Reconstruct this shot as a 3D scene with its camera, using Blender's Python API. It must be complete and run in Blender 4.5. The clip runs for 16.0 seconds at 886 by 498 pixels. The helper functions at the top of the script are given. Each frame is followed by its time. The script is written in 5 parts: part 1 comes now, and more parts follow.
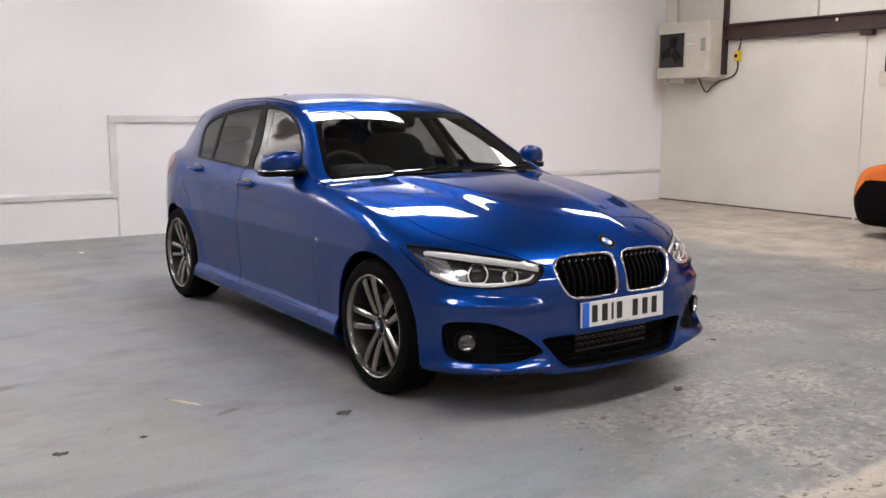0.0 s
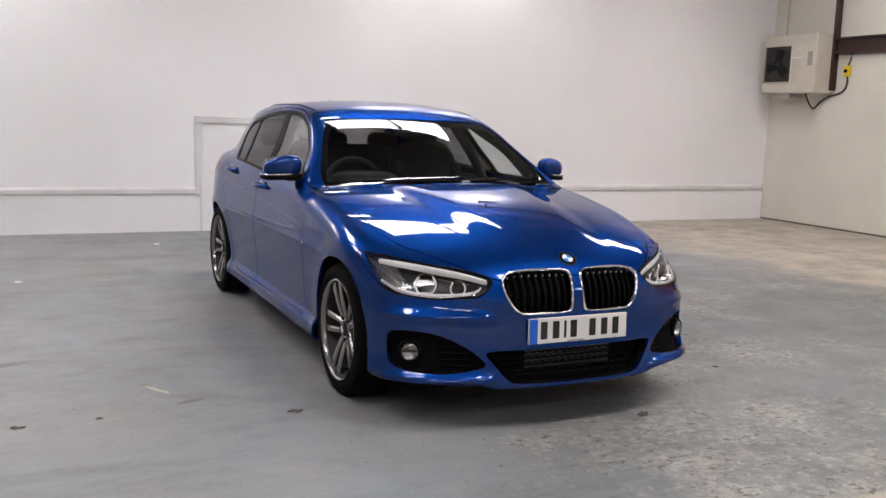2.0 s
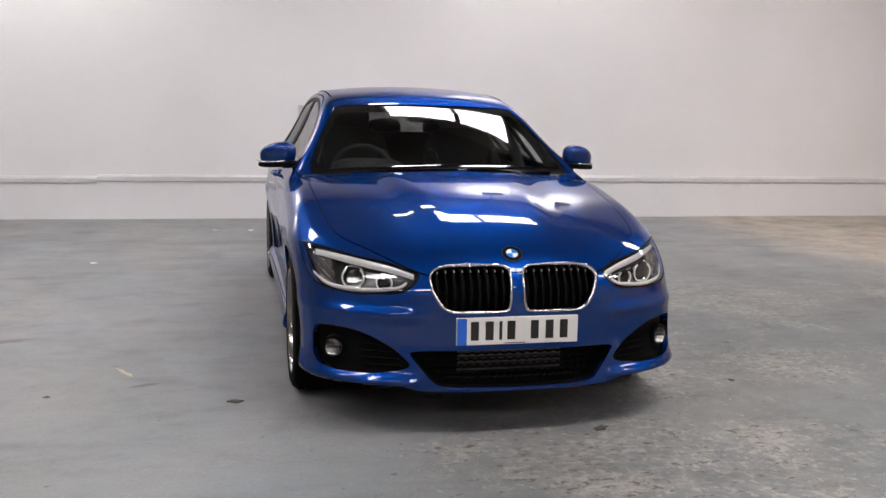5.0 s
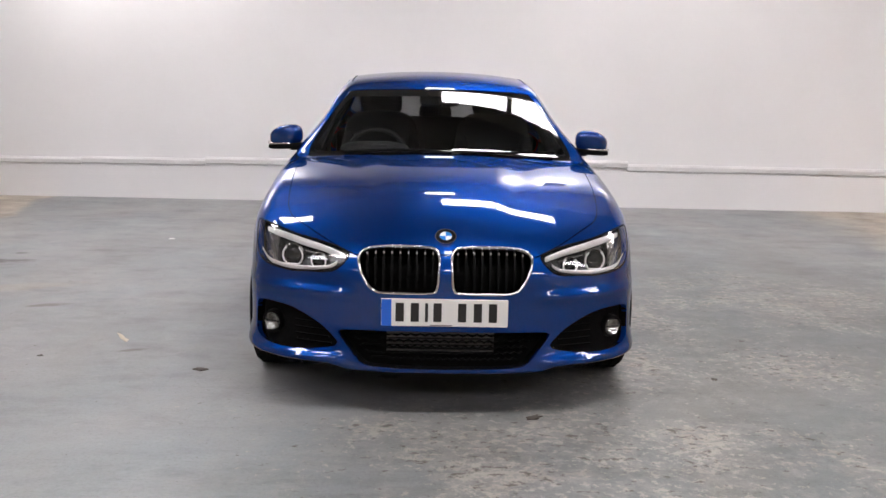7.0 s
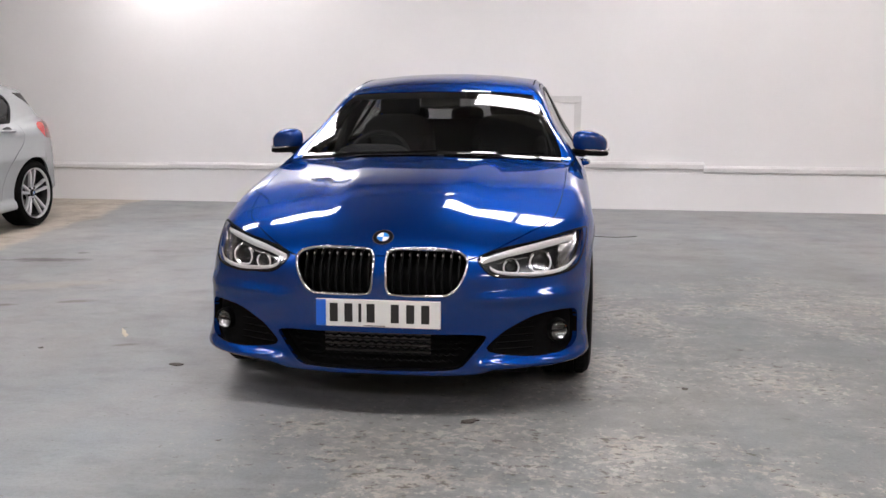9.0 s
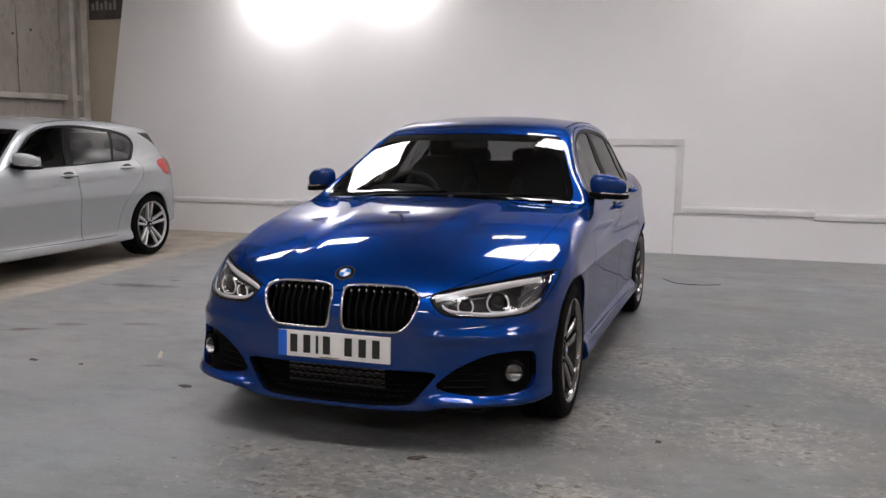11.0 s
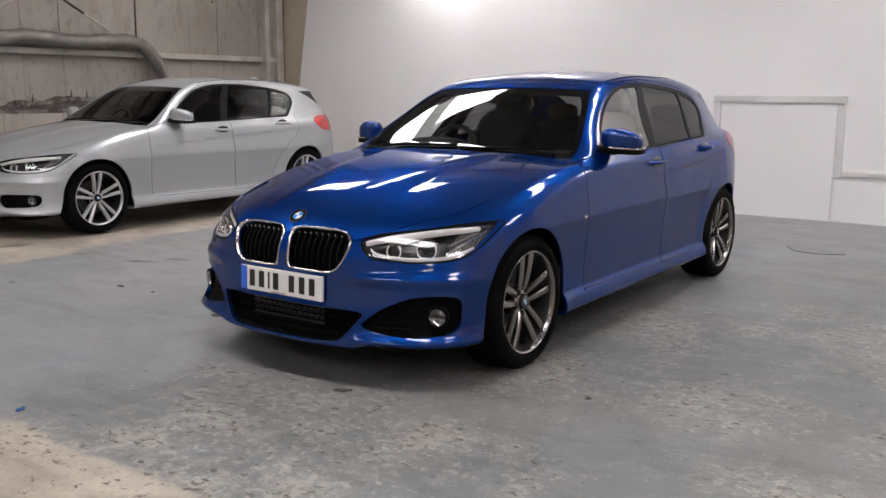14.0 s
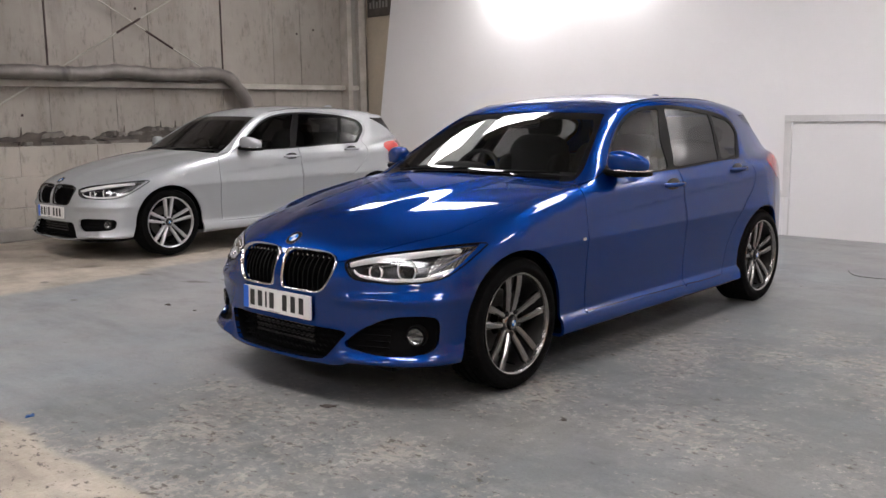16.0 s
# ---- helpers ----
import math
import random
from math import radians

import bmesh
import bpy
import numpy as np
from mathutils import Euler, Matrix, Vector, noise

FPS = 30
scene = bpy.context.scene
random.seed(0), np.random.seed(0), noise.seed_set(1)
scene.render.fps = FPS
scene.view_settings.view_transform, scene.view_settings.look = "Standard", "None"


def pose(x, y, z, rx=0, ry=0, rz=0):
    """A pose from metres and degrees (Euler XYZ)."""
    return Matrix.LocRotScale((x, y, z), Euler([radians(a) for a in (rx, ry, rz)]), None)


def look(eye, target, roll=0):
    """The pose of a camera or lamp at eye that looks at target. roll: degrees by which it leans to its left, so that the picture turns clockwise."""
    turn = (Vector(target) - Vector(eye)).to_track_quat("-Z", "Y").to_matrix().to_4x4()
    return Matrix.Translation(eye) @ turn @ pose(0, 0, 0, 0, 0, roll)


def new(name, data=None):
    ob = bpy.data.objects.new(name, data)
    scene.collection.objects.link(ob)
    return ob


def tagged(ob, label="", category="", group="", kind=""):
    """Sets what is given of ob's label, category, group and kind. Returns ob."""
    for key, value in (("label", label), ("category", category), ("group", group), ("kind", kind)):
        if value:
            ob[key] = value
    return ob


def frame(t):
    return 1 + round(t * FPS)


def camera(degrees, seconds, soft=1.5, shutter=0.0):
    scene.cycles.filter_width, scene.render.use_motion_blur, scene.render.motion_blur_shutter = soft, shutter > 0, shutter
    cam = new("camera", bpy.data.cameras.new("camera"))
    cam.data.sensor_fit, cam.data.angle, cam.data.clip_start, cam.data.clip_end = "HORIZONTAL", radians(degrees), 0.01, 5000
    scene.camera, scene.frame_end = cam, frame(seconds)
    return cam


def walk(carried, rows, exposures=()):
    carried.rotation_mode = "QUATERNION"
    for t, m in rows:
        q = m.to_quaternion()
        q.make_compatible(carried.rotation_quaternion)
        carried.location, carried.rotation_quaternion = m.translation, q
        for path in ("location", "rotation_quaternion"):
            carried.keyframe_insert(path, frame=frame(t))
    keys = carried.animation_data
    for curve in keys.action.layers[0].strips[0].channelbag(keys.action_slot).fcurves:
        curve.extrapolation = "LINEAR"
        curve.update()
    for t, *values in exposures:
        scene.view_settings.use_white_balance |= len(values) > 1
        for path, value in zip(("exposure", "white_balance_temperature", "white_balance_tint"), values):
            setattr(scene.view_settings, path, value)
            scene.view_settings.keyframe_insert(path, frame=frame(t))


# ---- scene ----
import functools

cam = camera(51.7, 16.0)
PATH = [
    (0, (-2.944, -3.624, 1.307), (-1.831, -1.989, 1.01), 0.3),
    (0.5, (-2.8, -3.791, 1.319), (-1.793, -2.095, 0.993), 2.8),
    (1, (-2.579, -3.851, 1.325), (-1.66, -2.106, 0.988), 2.4),
    (1.5, (-2.406, -3.93, 1.332), (-1.513, -2.169, 1.01), 2.1),
    (2, (-2.242, -4.071, 1.344), (-1.4, -2.28, 1.055), 1.9),
    (2.5, (-2.1, -4.129, 1.333), (-1.274, -2.336, 1.014), 1.2),
    (3, (-1.873, -4.073, 1.345), (-1.119, -2.241, 1.069), 0.8),
    (3.2, (-1.813, -4.056, 1.33), (-1.061, -2.226, 1.033), 1.1),
    (5.3, (-0.95, -4.234, 1.345), (-0.58, -2.294, 1.03), 1.0),
    (5.5, (-0.855, -4.264, 1.346), (-0.521, -2.315, 1.05), 0.8),
    (6, (-0.575, -4.387, 1.344), (-0.377, -2.417, 1.065), 1.3),
    (6.5, (-0.346, -4.397, 1.325), (-0.201, -2.424, 1.031), -0.3),
    (7, (-0.089, -4.326, 1.332), (-0.051, -2.357, 0.981), 1.3),
    (7.5, (0.115, -4.315, 1.315), (0.071, -2.346, 0.965), 0.2),
    (8, (0.392, -4.385, 1.327), (0.179, -2.433, 0.947), 0.7),
    (8.5, (0.571, -4.377, 1.327), (0.348, -2.422, 0.969), 0.3),
    (8.7, (0.635, -4.323, 1.328), (0.401, -2.368, 0.977), 0.3),
    (10.8, (1.555, -4.163, 1.318), (0.932, -2.286, 1.021), -0.5),
    (11, (1.638, -4.129, 1.331), (0.991, -2.254, 1.073), 0.4),
    (11.5, (1.89, -4.071, 1.32), (1.127, -2.238, 1.081), 0.1),
    (12, (2.183, -4.092, 1.33), (1.341, -2.298, 1.059), -1.1),
    (12.5, (2.361, -3.936, 1.299), (1.438, -2.185, 1.011), -0.5),
    (13, (2.511, -3.749, 1.295), (1.533, -2.032, 0.985), -0.8),
    (13.5, (2.793, -3.705, 1.3), (1.688, -2.068, 0.987), -0.3),
    (14, (2.958, -3.615, 1.294), (1.806, -2.016, 0.952), 0.2),
    (14.5, (3.091, -3.459, 1.298), (1.894, -1.888, 0.983), 0.7),
    (15, (3.201, -3.383, 1.294), (1.967, -1.839, 0.987), -1.3),
    (15.5, (3.42, -3.347, 1.286), (2.114, -1.862, 0.986), 0.2),
    (16, (3.497, -3.305, 1.297), (2.138, -1.866, 1.008), -0.8),
]
EXPOSURES = [(0, 0.06), (0.5, -0.05), (1, -0.16), (2, -0.08), (2.5, -0.02), (3, -0.13), (5.5, -0.14), (6, -0.12), (7, 0.04), (8.7, 0.07), (10.8, -0.40), (12, -0.52), (13.5, -0.32), (14, -0.18), (16, -0.10)]
walk(cam, [(t, look(eye, target, roll)) for t, eye, target, roll in PATH], EXPOSURES)

# ---- world and light ----
world = bpy.data.worlds.new("world")
scene.world = world
world.use_nodes = True
sky = world.node_tree.nodes.new("ShaderNodeTexSky")
sky.sky_type, sky.sun_disc, sky.sun_elevation, sky.sun_rotation = "NISHITA", False, radians(40), radians(200)
world.node_tree.links.new(sky.outputs[0], world.node_tree.nodes["Background"].inputs[0])
world.node_tree.nodes["Background"].inputs[1].default_value = 0.1

PANEL_GLOW, FLOOD_WATTS = 25.0, 39.0
WALL_B, WALL_R, WALL_L, WALL_F, CEILING = 6.11, 7.69, -7.05, -9.0, 4.3

# ---- materials ----
def material(name, colour, rough=0.5, metal=0.0, coat=0.0, spec=0.5):
    m = bpy.data.materials.new(name)
    m.use_nodes = True
    b = m.node_tree.nodes["Principled BSDF"]
    b.inputs["Base Color"].default_value = (*colour, 1)
    b.inputs["Roughness"].default_value, b.inputs["Metallic"].default_value = rough, metal
    b.inputs["Coat Weight"].default_value, b.inputs["Coat Roughness"].default_value = coat, 0.02
    b.inputs["Specular IOR Level"].default_value = spec
    return m


def node(m, kind, **values):
    n = m.node_tree.nodes.new(kind)
    for key, value in values.items():
        if key in n.inputs:
            n.inputs[key].default_value = value
    return n


def noise_of(m, scale, detail=4.0, rough=0.55, stretch=None, shift=(0, 0, 0)):
    """A noise factor in the object's own metres."""
    where = m.node_tree.nodes.new("ShaderNodeTexCoord")
    mapping = m.node_tree.nodes.new("ShaderNodeMapping")
    mapping.inputs["Scale"].default_value = stretch or (1, 1, 1)
    mapping.inputs["Location"].default_value = shift
    n = node(m, "ShaderNodeTexNoise", Scale=scale, Detail=detail, Roughness=rough)
    m.node_tree.links.new(where.outputs["Object"], mapping.inputs[0])
    m.node_tree.links.new(mapping.outputs[0], n.inputs["Vector"])
    return n.outputs["Fac"]


def ramp(m, fac, *stops):
    r = m.node_tree.nodes.new("ShaderNodeValToRGB")
    while len(r.color_ramp.elements) < len(stops):
        r.color_ramp.elements.new(0.5)
    for e, (pos, c) in zip(r.color_ramp.elements, stops):
        e.position, e.color = pos, ((c, c, c, 1) if isinstance(c, (int, float)) else (*c, 1))
    m.node_tree.links.new(fac, r.inputs[0])
    return r.outputs[0]


def blend(m, fac, a, b, mode="MIX"):
    n = m.node_tree.nodes.new("ShaderNodeMix")
    n.data_type, n.blend_type = "RGBA", mode
    for socket, value in ((n.inputs[0], fac), (n.inputs[6], a), (n.inputs[7], b)):
        if isinstance(value, bpy.types.NodeSocket):
            m.node_tree.links.new(value, socket)
        elif isinstance(value, (int, float)):
            socket.default_value = value
        else:
            socket.default_value = (*value, 1)
    return n.outputs[2]


def feed(m, socket, value):
    m.node_tree.links.new(value, m.node_tree.nodes["Principled BSDF"].inputs[socket])


def bump(m, fac, strength=0.2, distance=0.01):
    b = node(m, "ShaderNodeBump", Strength=strength, Distance=distance)
    m.node_tree.links.new(fac, b.inputs["Height"])
    feed(m, "Normal", b.outputs[0])


def worn(name, colour, other, scale=3.0, rough=0.6, metal=0.0, fine=60.0, bumpy=0.15, coat=0.0, spec=0.4, grainy=0.25):
    """A surface of one colour that drifts to another in patches, with fine grain."""
    m = material(name, colour, rough, metal, coat, spec)
    big = ramp(m, noise_of(m, scale, 6), (0.35, 0.0), (0.7, 1.0))
    c = blend(m, big, colour, other)
    grain = noise_of(m, fine, 3)
    feed(m, "Base Color", blend(m, grainy, c, ramp(m, grain, (0.3, 0.75), (0.7, 1.0)), "MULTIPLY"))
    feed(m, "Roughness", ramp(m, grain, (0.2, rough * 0.85), (0.8, min(1.0, rough * 1.15))))
    bump(m, grain, bumpy, 0.004)
    return m


def car_paint(name, colour, sheen, share=0.5, rough=0.36):
    """Coloured base with a metallic sheen and fine flakes below a clear, mirror-like lacquer."""
    m = bpy.data.materials.new(name)
    m.use_nodes = True
    t = m.node_tree
    t.nodes.clear()
    out, base, coat = (t.nodes.new(k) for k in ("ShaderNodeOutputMaterial", "ShaderNodeMixShader", "ShaderNodeMixShader"))
    matt, metal, lacquer = (t.nodes.new(k) for k in ("ShaderNodeBsdfDiffuse", "ShaderNodeBsdfGlossy", "ShaderNodeBsdfGlossy"))
    where, flakes = t.nodes.new("ShaderNodeTexCoord"), node(m, "ShaderNodeTexVoronoi", Scale=900.0)
    t.links.new(where.outputs["Object"], flakes.inputs["Vector"])
    spark = blend(m, ramp(m, flakes.outputs["Color"], (0.2, 0.0), (0.9, 1.0)), tuple(0.7 * c for c in sheen), tuple(1.3 * c for c in sheen))
    t.links.new(spark, metal.inputs["Color"])
    matt.inputs["Color"].default_value = (*colour, 1)
    metal.inputs["Roughness"].default_value = rough
    lacquer.inputs["Color"].default_value = (1, 1, 1, 1)
    t.links.new(ramp(m, noise_of(m, 5, 4), (0.3, 0.02), (0.8, 0.06)), lacquer.inputs["Roughness"])
    base.inputs[0].default_value = share
    facing, steep, part_of = t.nodes.new("ShaderNodeLayerWeight"), t.nodes.new("ShaderNodeMath"), t.nodes.new("ShaderNodeMath")
    facing.inputs[0].default_value = 0.5
    steep.operation, part_of.operation = "POWER", "MULTIPLY_ADD"
    steep.inputs[1].default_value, part_of.inputs[1].default_value, part_of.inputs[2].default_value = 4.8, 0.78, 0.045
    t.links.new(facing.outputs["Facing"], steep.inputs[0])
    t.links.new(steep.outputs[0], part_of.inputs[0])
    for a, b in ((matt.outputs[0], base.inputs[1]), (metal.outputs[0], base.inputs[2]), (part_of.outputs[0], coat.inputs[0]), (base.outputs[0], coat.inputs[1]),
                 (lacquer.outputs[0], coat.inputs[2]), (coat.outputs[0], out.inputs[0])):
        t.links.new(a, b)
    return m


def glass_of(name, tint, gloss=1.0):
    """Thin tinted pane: see-through, with a mirror image that grows towards grazing."""
    m = bpy.data.materials.new(name)
    m.use_nodes = True
    t = m.node_tree
    t.nodes.clear()
    out, mix = t.nodes.new("ShaderNodeOutputMaterial"), t.nodes.new("ShaderNodeMixShader")
    clear, shine, facing = t.nodes.new("ShaderNodeBsdfTransparent"), t.nodes.new("ShaderNodeBsdfGlossy"), t.nodes.new("ShaderNodeLayerWeight")
    clear.inputs[0].default_value = (*tint, 1)
    shine.inputs["Color"].default_value, shine.inputs["Roughness"].default_value = (gloss, gloss, gloss, 1), 0.01
    facing.inputs[0].default_value = 0.5
    steep, share = t.nodes.new("ShaderNodeMath"), t.nodes.new("ShaderNodeMath")
    steep.operation, share.operation = "POWER", "MULTIPLY_ADD"
    steep.inputs[1].default_value, share.inputs[1].default_value, share.inputs[2].default_value = 4.5, 0.75, 0.050
    t.links.new(facing.outputs["Facing"], steep.inputs[0])
    t.links.new(steep.outputs[0], share.inputs[0])
    t.links.new(share.outputs[0], mix.inputs[0])
    t.links.new(clear.outputs[0], mix.inputs[1])
    t.links.new(shine.outputs[0], mix.inputs[2])
    t.links.new(mix.outputs[0], out.inputs[0])
    return m


def faceted(name, grey=0.5, scale=30.0):
    """A lamp reflector pressed into small facets."""
    m = material(name, (grey, grey, grey * 0.98), 0.2, 0.95)
    cells = node(m, "ShaderNodeTexVoronoi", Scale=scale)
    where = m.node_tree.nodes.new("ShaderNodeTexCoord")
    m.node_tree.links.new(where.outputs["Object"], cells.inputs["Vector"])
    bump(m, cells.outputs["Distance"], 0.18, 0.006)
    return m


def ribbed(name):
    """A lamp reflector pressed into upright ribs, the shade between them put into the colour."""
    m = material(name, (0.5, 0.49, 0.47), 0.18, 0.9)
    wave = node(m, "ShaderNodeTexWave", Scale=34.0, Distortion=2.5, Detail=2.0)
    where = m.node_tree.nodes.new("ShaderNodeTexCoord")
    m.node_tree.links.new(where.outputs["Object"], wave.inputs["Vector"])
    feed(m, "Base Color", ramp(m, wave.outputs["Fac"], (0.25, (0.16, 0.155, 0.15)), (0.65, (0.60, 0.59, 0.57))))
    bump(m, wave.outputs["Fac"], 0.12, 0.004)
    return m


def glowing(name, colour, strength):
    m = material(name, (0.9, 0.9, 0.9))
    b = m.node_tree.nodes["Principled BSDF"]
    b.inputs["Emission Color"].default_value, b.inputs["Emission Strength"].default_value = (*colour, 1), strength
    return m


def maths(m, op, a, b=0.0, c=0.0):
    n = m.node_tree.nodes.new("ShaderNodeMath")
    n.operation = op
    for socket, value in zip(n.inputs, (a, b, c)):
        if isinstance(value, bpy.types.NodeSocket):
            m.node_tree.links.new(value, socket)
        else:
            socket.default_value = value
    return n.outputs[0]


def span(m, value, a, b):
    """0 at a, 1 at b, clamped and eased."""
    n = m.node_tree.nodes.new("ShaderNodeMapRange")
    n.interpolation_type = "SMOOTHSTEP"
    n.inputs[1].default_value, n.inputs[2].default_value = a, b
    m.node_tree.links.new(value, n.inputs[0])
    return n.outputs[0]


def concrete_floor():
    """Worn blue-grey floor paint over tan concrete: dusty chipped clusters, tan flakes, brown pits, scuffs and dark spots."""
    m = material("worn_painted_concrete", (0.3, 0.3, 0.3), 0.5, 0, 0, 0.4)
    where = m.node_tree.nodes.new("ShaderNodeTexCoord")
    split = m.node_tree.nodes.new("ShaderNodeSeparateXYZ")
    m.node_tree.links.new(where.outputs["Object"], split.inputs[0])
    x, y = split.outputs[0], split.outputs[1]
    wobble = maths(m, "MULTIPLY_ADD", noise_of(m, 0.9, 7, 0.6), 1.6, -0.8)
    drift = ramp(m, noise_of(m, 0.5, 8, 0.66), (0.34, 0.0), (0.66, 1.0))
    paint = blend(m, drift, (0.222, 0.233, 0.236), (0.335, 0.331, 0.326))
    paint = blend(m, ramp(m, noise_of(m, 0.9, 7, 0.68, shift=(11, 3, 0)), (0.42, 0.0), (0.62, 0.65)), paint, (0.212, 0.240, 0.252))
    # traffic haze and long drag marks
    paint = blend(m, ramp(m, noise_of(m, 1.3, 9, 0.72, (1, 0.35, 1)), (0.42, 0.0), (0.75, 0.6)), paint, (0.240, 0.218, 0.190))
    paint = blend(m, ramp(m, noise_of(m, 1.0, 9, 0.78, (0.4, 3.2, 1), (2, 9, 0)), (0.52, 0.0), (0.70, 0.25)), paint, (0.33, 0.33, 0.32))
    bare = blend(m, ramp(m, noise_of(m, 2.2, 9, 0.7), (0.35, 0.0), (0.62, 1.0)), (0.29, 0.25, 0.20), (0.50, 0.445, 0.365))
    # bare lanes along both sides and one bare corner in front
    lanes = maths(m, "MAXIMUM", span(m, maths(m, "MULTIPLY_ADD", wobble, 0.45, maths(m, "MULTIPLY_ADD", y, 0.12, x)), -3.58, -3.72), span(m, maths(m, "ADD", x, wobble), 3.9, 4.7))
    edge = maths(m, "MULTIPLY_ADD", wobble, 0.18, y)
    corner = maths(m, "MULTIPLY", span(m, edge, -1.81, -1.87), span(m, x, 1.5, 0.7))
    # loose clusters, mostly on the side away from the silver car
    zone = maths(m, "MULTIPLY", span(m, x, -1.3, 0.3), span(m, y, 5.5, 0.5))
    cluster = ramp(m, noise_of(m, 0.85, 6, 0.66, shift=(2.1, 7.3, 0)), (0.37, 0.0), (0.66, 1.0))
    density = maths(m, "MULTIPLY", cluster, maths(m, "MULTIPLY_ADD", zone, 0.8, 0.2))
    front = maths(m, "MULTIPLY", maths(m, "MULTIPLY", span(m, x, -1.0, -0.2), span(m, x, 3.4, 2.2)), span(m, maths(m, "MULTIPLY_ADD", wobble, 0.5, y), -0.55, -0.95))
    density = maths(m, "MAXIMUM", density, maths(m, "MULTIPLY", front, ramp(m, noise_of(m, 1.9, 7, 0.66, shift=(5, 8, 0)), (0.36, 0.0), (0.62, 1.0))))
    dust = ramp(m, maths(m, "MULTIPLY_ADD", density, 0.30, noise_of(m, 10.5, 9, 0.74, shift=(3, 1, 0))), (0.60, 0.0), (0.84, 0.75))
    # paint inside the zone is multiplied down to a darker tone
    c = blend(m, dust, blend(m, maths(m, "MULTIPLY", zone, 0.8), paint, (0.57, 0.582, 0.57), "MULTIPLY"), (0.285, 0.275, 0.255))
    flakes = ramp(m, maths(m, "MULTIPLY_ADD", density, 0.205, noise_of(m, 24, 8, 0.74, shift=(8, 2, 0))), (0.66, 0.0), (0.70, 0.95))
    c = blend(m, flakes, c, blend(m, noise_of(m, 4.0, 4), (0.39, 0.375, 0.345), (0.28, 0.245, 0.205)))
    c = blend(m, maths(m, "MAXIMUM", lanes, corner), c, bare)
    # brown pits, dense inside the clusters
    pits = ramp(m, maths(m, "MULTIPLY_ADD", density, 0.12, noise_of(m, 15, 8, 0.72, (1, 1.5, 1), (1, 6, 0))), (0.655, 0.0), (0.695, 0.9))
    c = blend(m, pits, c, (0.075, 0.060, 0.048))
    # a few larger dark spots and tar smears, each with its own ragged rim
    for scale, gate, size, stretch, shift in ((1.5, 0.55, 0.075, (0.7, 1.2, 1), (4, 1, 0)), (0.62, 0.5, 0.10, (0.5, 1.5, 1), (7, 3, 0)), (3.1, 0.5, 0.055, (0.7, 1.3, 1), (1, 8, 0))):
        place, cells = m.node_tree.nodes.new("ShaderNodeMapping"), node(m, "ShaderNodeTexVoronoi", Scale=scale)
        place.inputs["Scale"].default_value, place.inputs["Location"].default_value = stretch, shift
        m.node_tree.links.new(where.outputs["Object"], place.inputs[0])
        m.node_tree.links.new(place.outputs[0], cells.inputs["Vector"])
        ragged = maths(m, "MULTIPLY_ADD", noise_of(m, 22, 7, 0.75, (0.6, 1.4, 1)), -0.22, maths(m, "ADD", cells.outputs["Distance"], 0.11))
        pick = m.node_tree.nodes.new("ShaderNodeSeparateColor")
        m.node_tree.links.new(cells.outputs["Color"], pick.inputs[0])
        spot = maths(m, "MULTIPLY", span(m, ragged, size, size * 0.45), maths(m, "GREATER_THAN", pick.outputs[0], gate))
        c = blend(m, maths(m, "MULTIPLY", spot, 0.8), c, (0.070, 0.062, 0.055))
    # single smears with ragged rims: centre, half length, half width, turn, colour, strength
    for cx, cy, long, wide, turn, colour, share in ((-3.30, 2.29, 0.42, 0.10, 8, (0.070, 0.062, 0.055), 0.85), (-2.92, 0.60, 0.17, 0.055, 22, (0.115, 0.095, 0.075), 0.75),
                                                   (-2.78, 0.82, 0.15, 0.05, 20, (0.12, 0.098, 0.078), 0.7), (-2.33, 0.99, 0.14, 0.05, 20, (0.12, 0.098, 0.078), 0.7),
                                                   (-1.55, 0.10, 0.09, 0.028, 22, (0.12, 0.10, 0.08), 0.65), (-2.85, 1.38, 0.75, 0.14, 25, (0.34, 0.305, 0.255), 0.6),
                                                   (-4.36, 0.40, 0.16, 0.08, 60, (0.12, 0.095, 0.07), 0.7), (-3.59, 0.52, 0.10, 0.05, 10, (0.10, 0.085, 0.07), 0.75),
                                                   (-2.93, 0.60, 0.12, 0.05, 30, (0.08, 0.07, 0.06), 0.7), (3.50, 0.15, 0.24, 0.06, -20, (0.10, 0.095, 0.09), 0.75), (3.89, 0.53, 0.14, 0.03, -20, (0.10, 0.095, 0.09), 0.6)):
        place = m.node_tree.nodes.new("ShaderNodeMapping")
        place.vector_type = "TEXTURE"
        place.inputs["Location"].default_value, place.inputs["Rotation"].default_value, place.inputs["Scale"].default_value = (cx, cy, 0), (0, 0, radians(turn)), (long, wide, 1)
        m.node_tree.links.new(where.outputs["Object"], place.inputs[0])
        span_of = m.node_tree.nodes.new("ShaderNodeVectorMath")
        span_of.operation = "LENGTH"
        m.node_tree.links.new(place.outputs[0], span_of.inputs[0])
        ragged = maths(m, "MULTIPLY_ADD", noise_of(m, 13, 7, 0.72, (0.6, 1.5, 1)), 2.2, maths(m, "ADD", span_of.outputs["Value"], -1.1))
        c = blend(m, maths(m, "MULTIPLY", span(m, ragged, 1.0, 0.45), share), c, colour)
    c = blend(m, 1.0, c, ramp(m, noise_of(m, 2.6, 10, 0.74, (0.8, 1.3, 1), (6, 2, 0)), (0.30, 0.72), (0.48, 0.98), (0.72, 1.12)), "MULTIPLY")
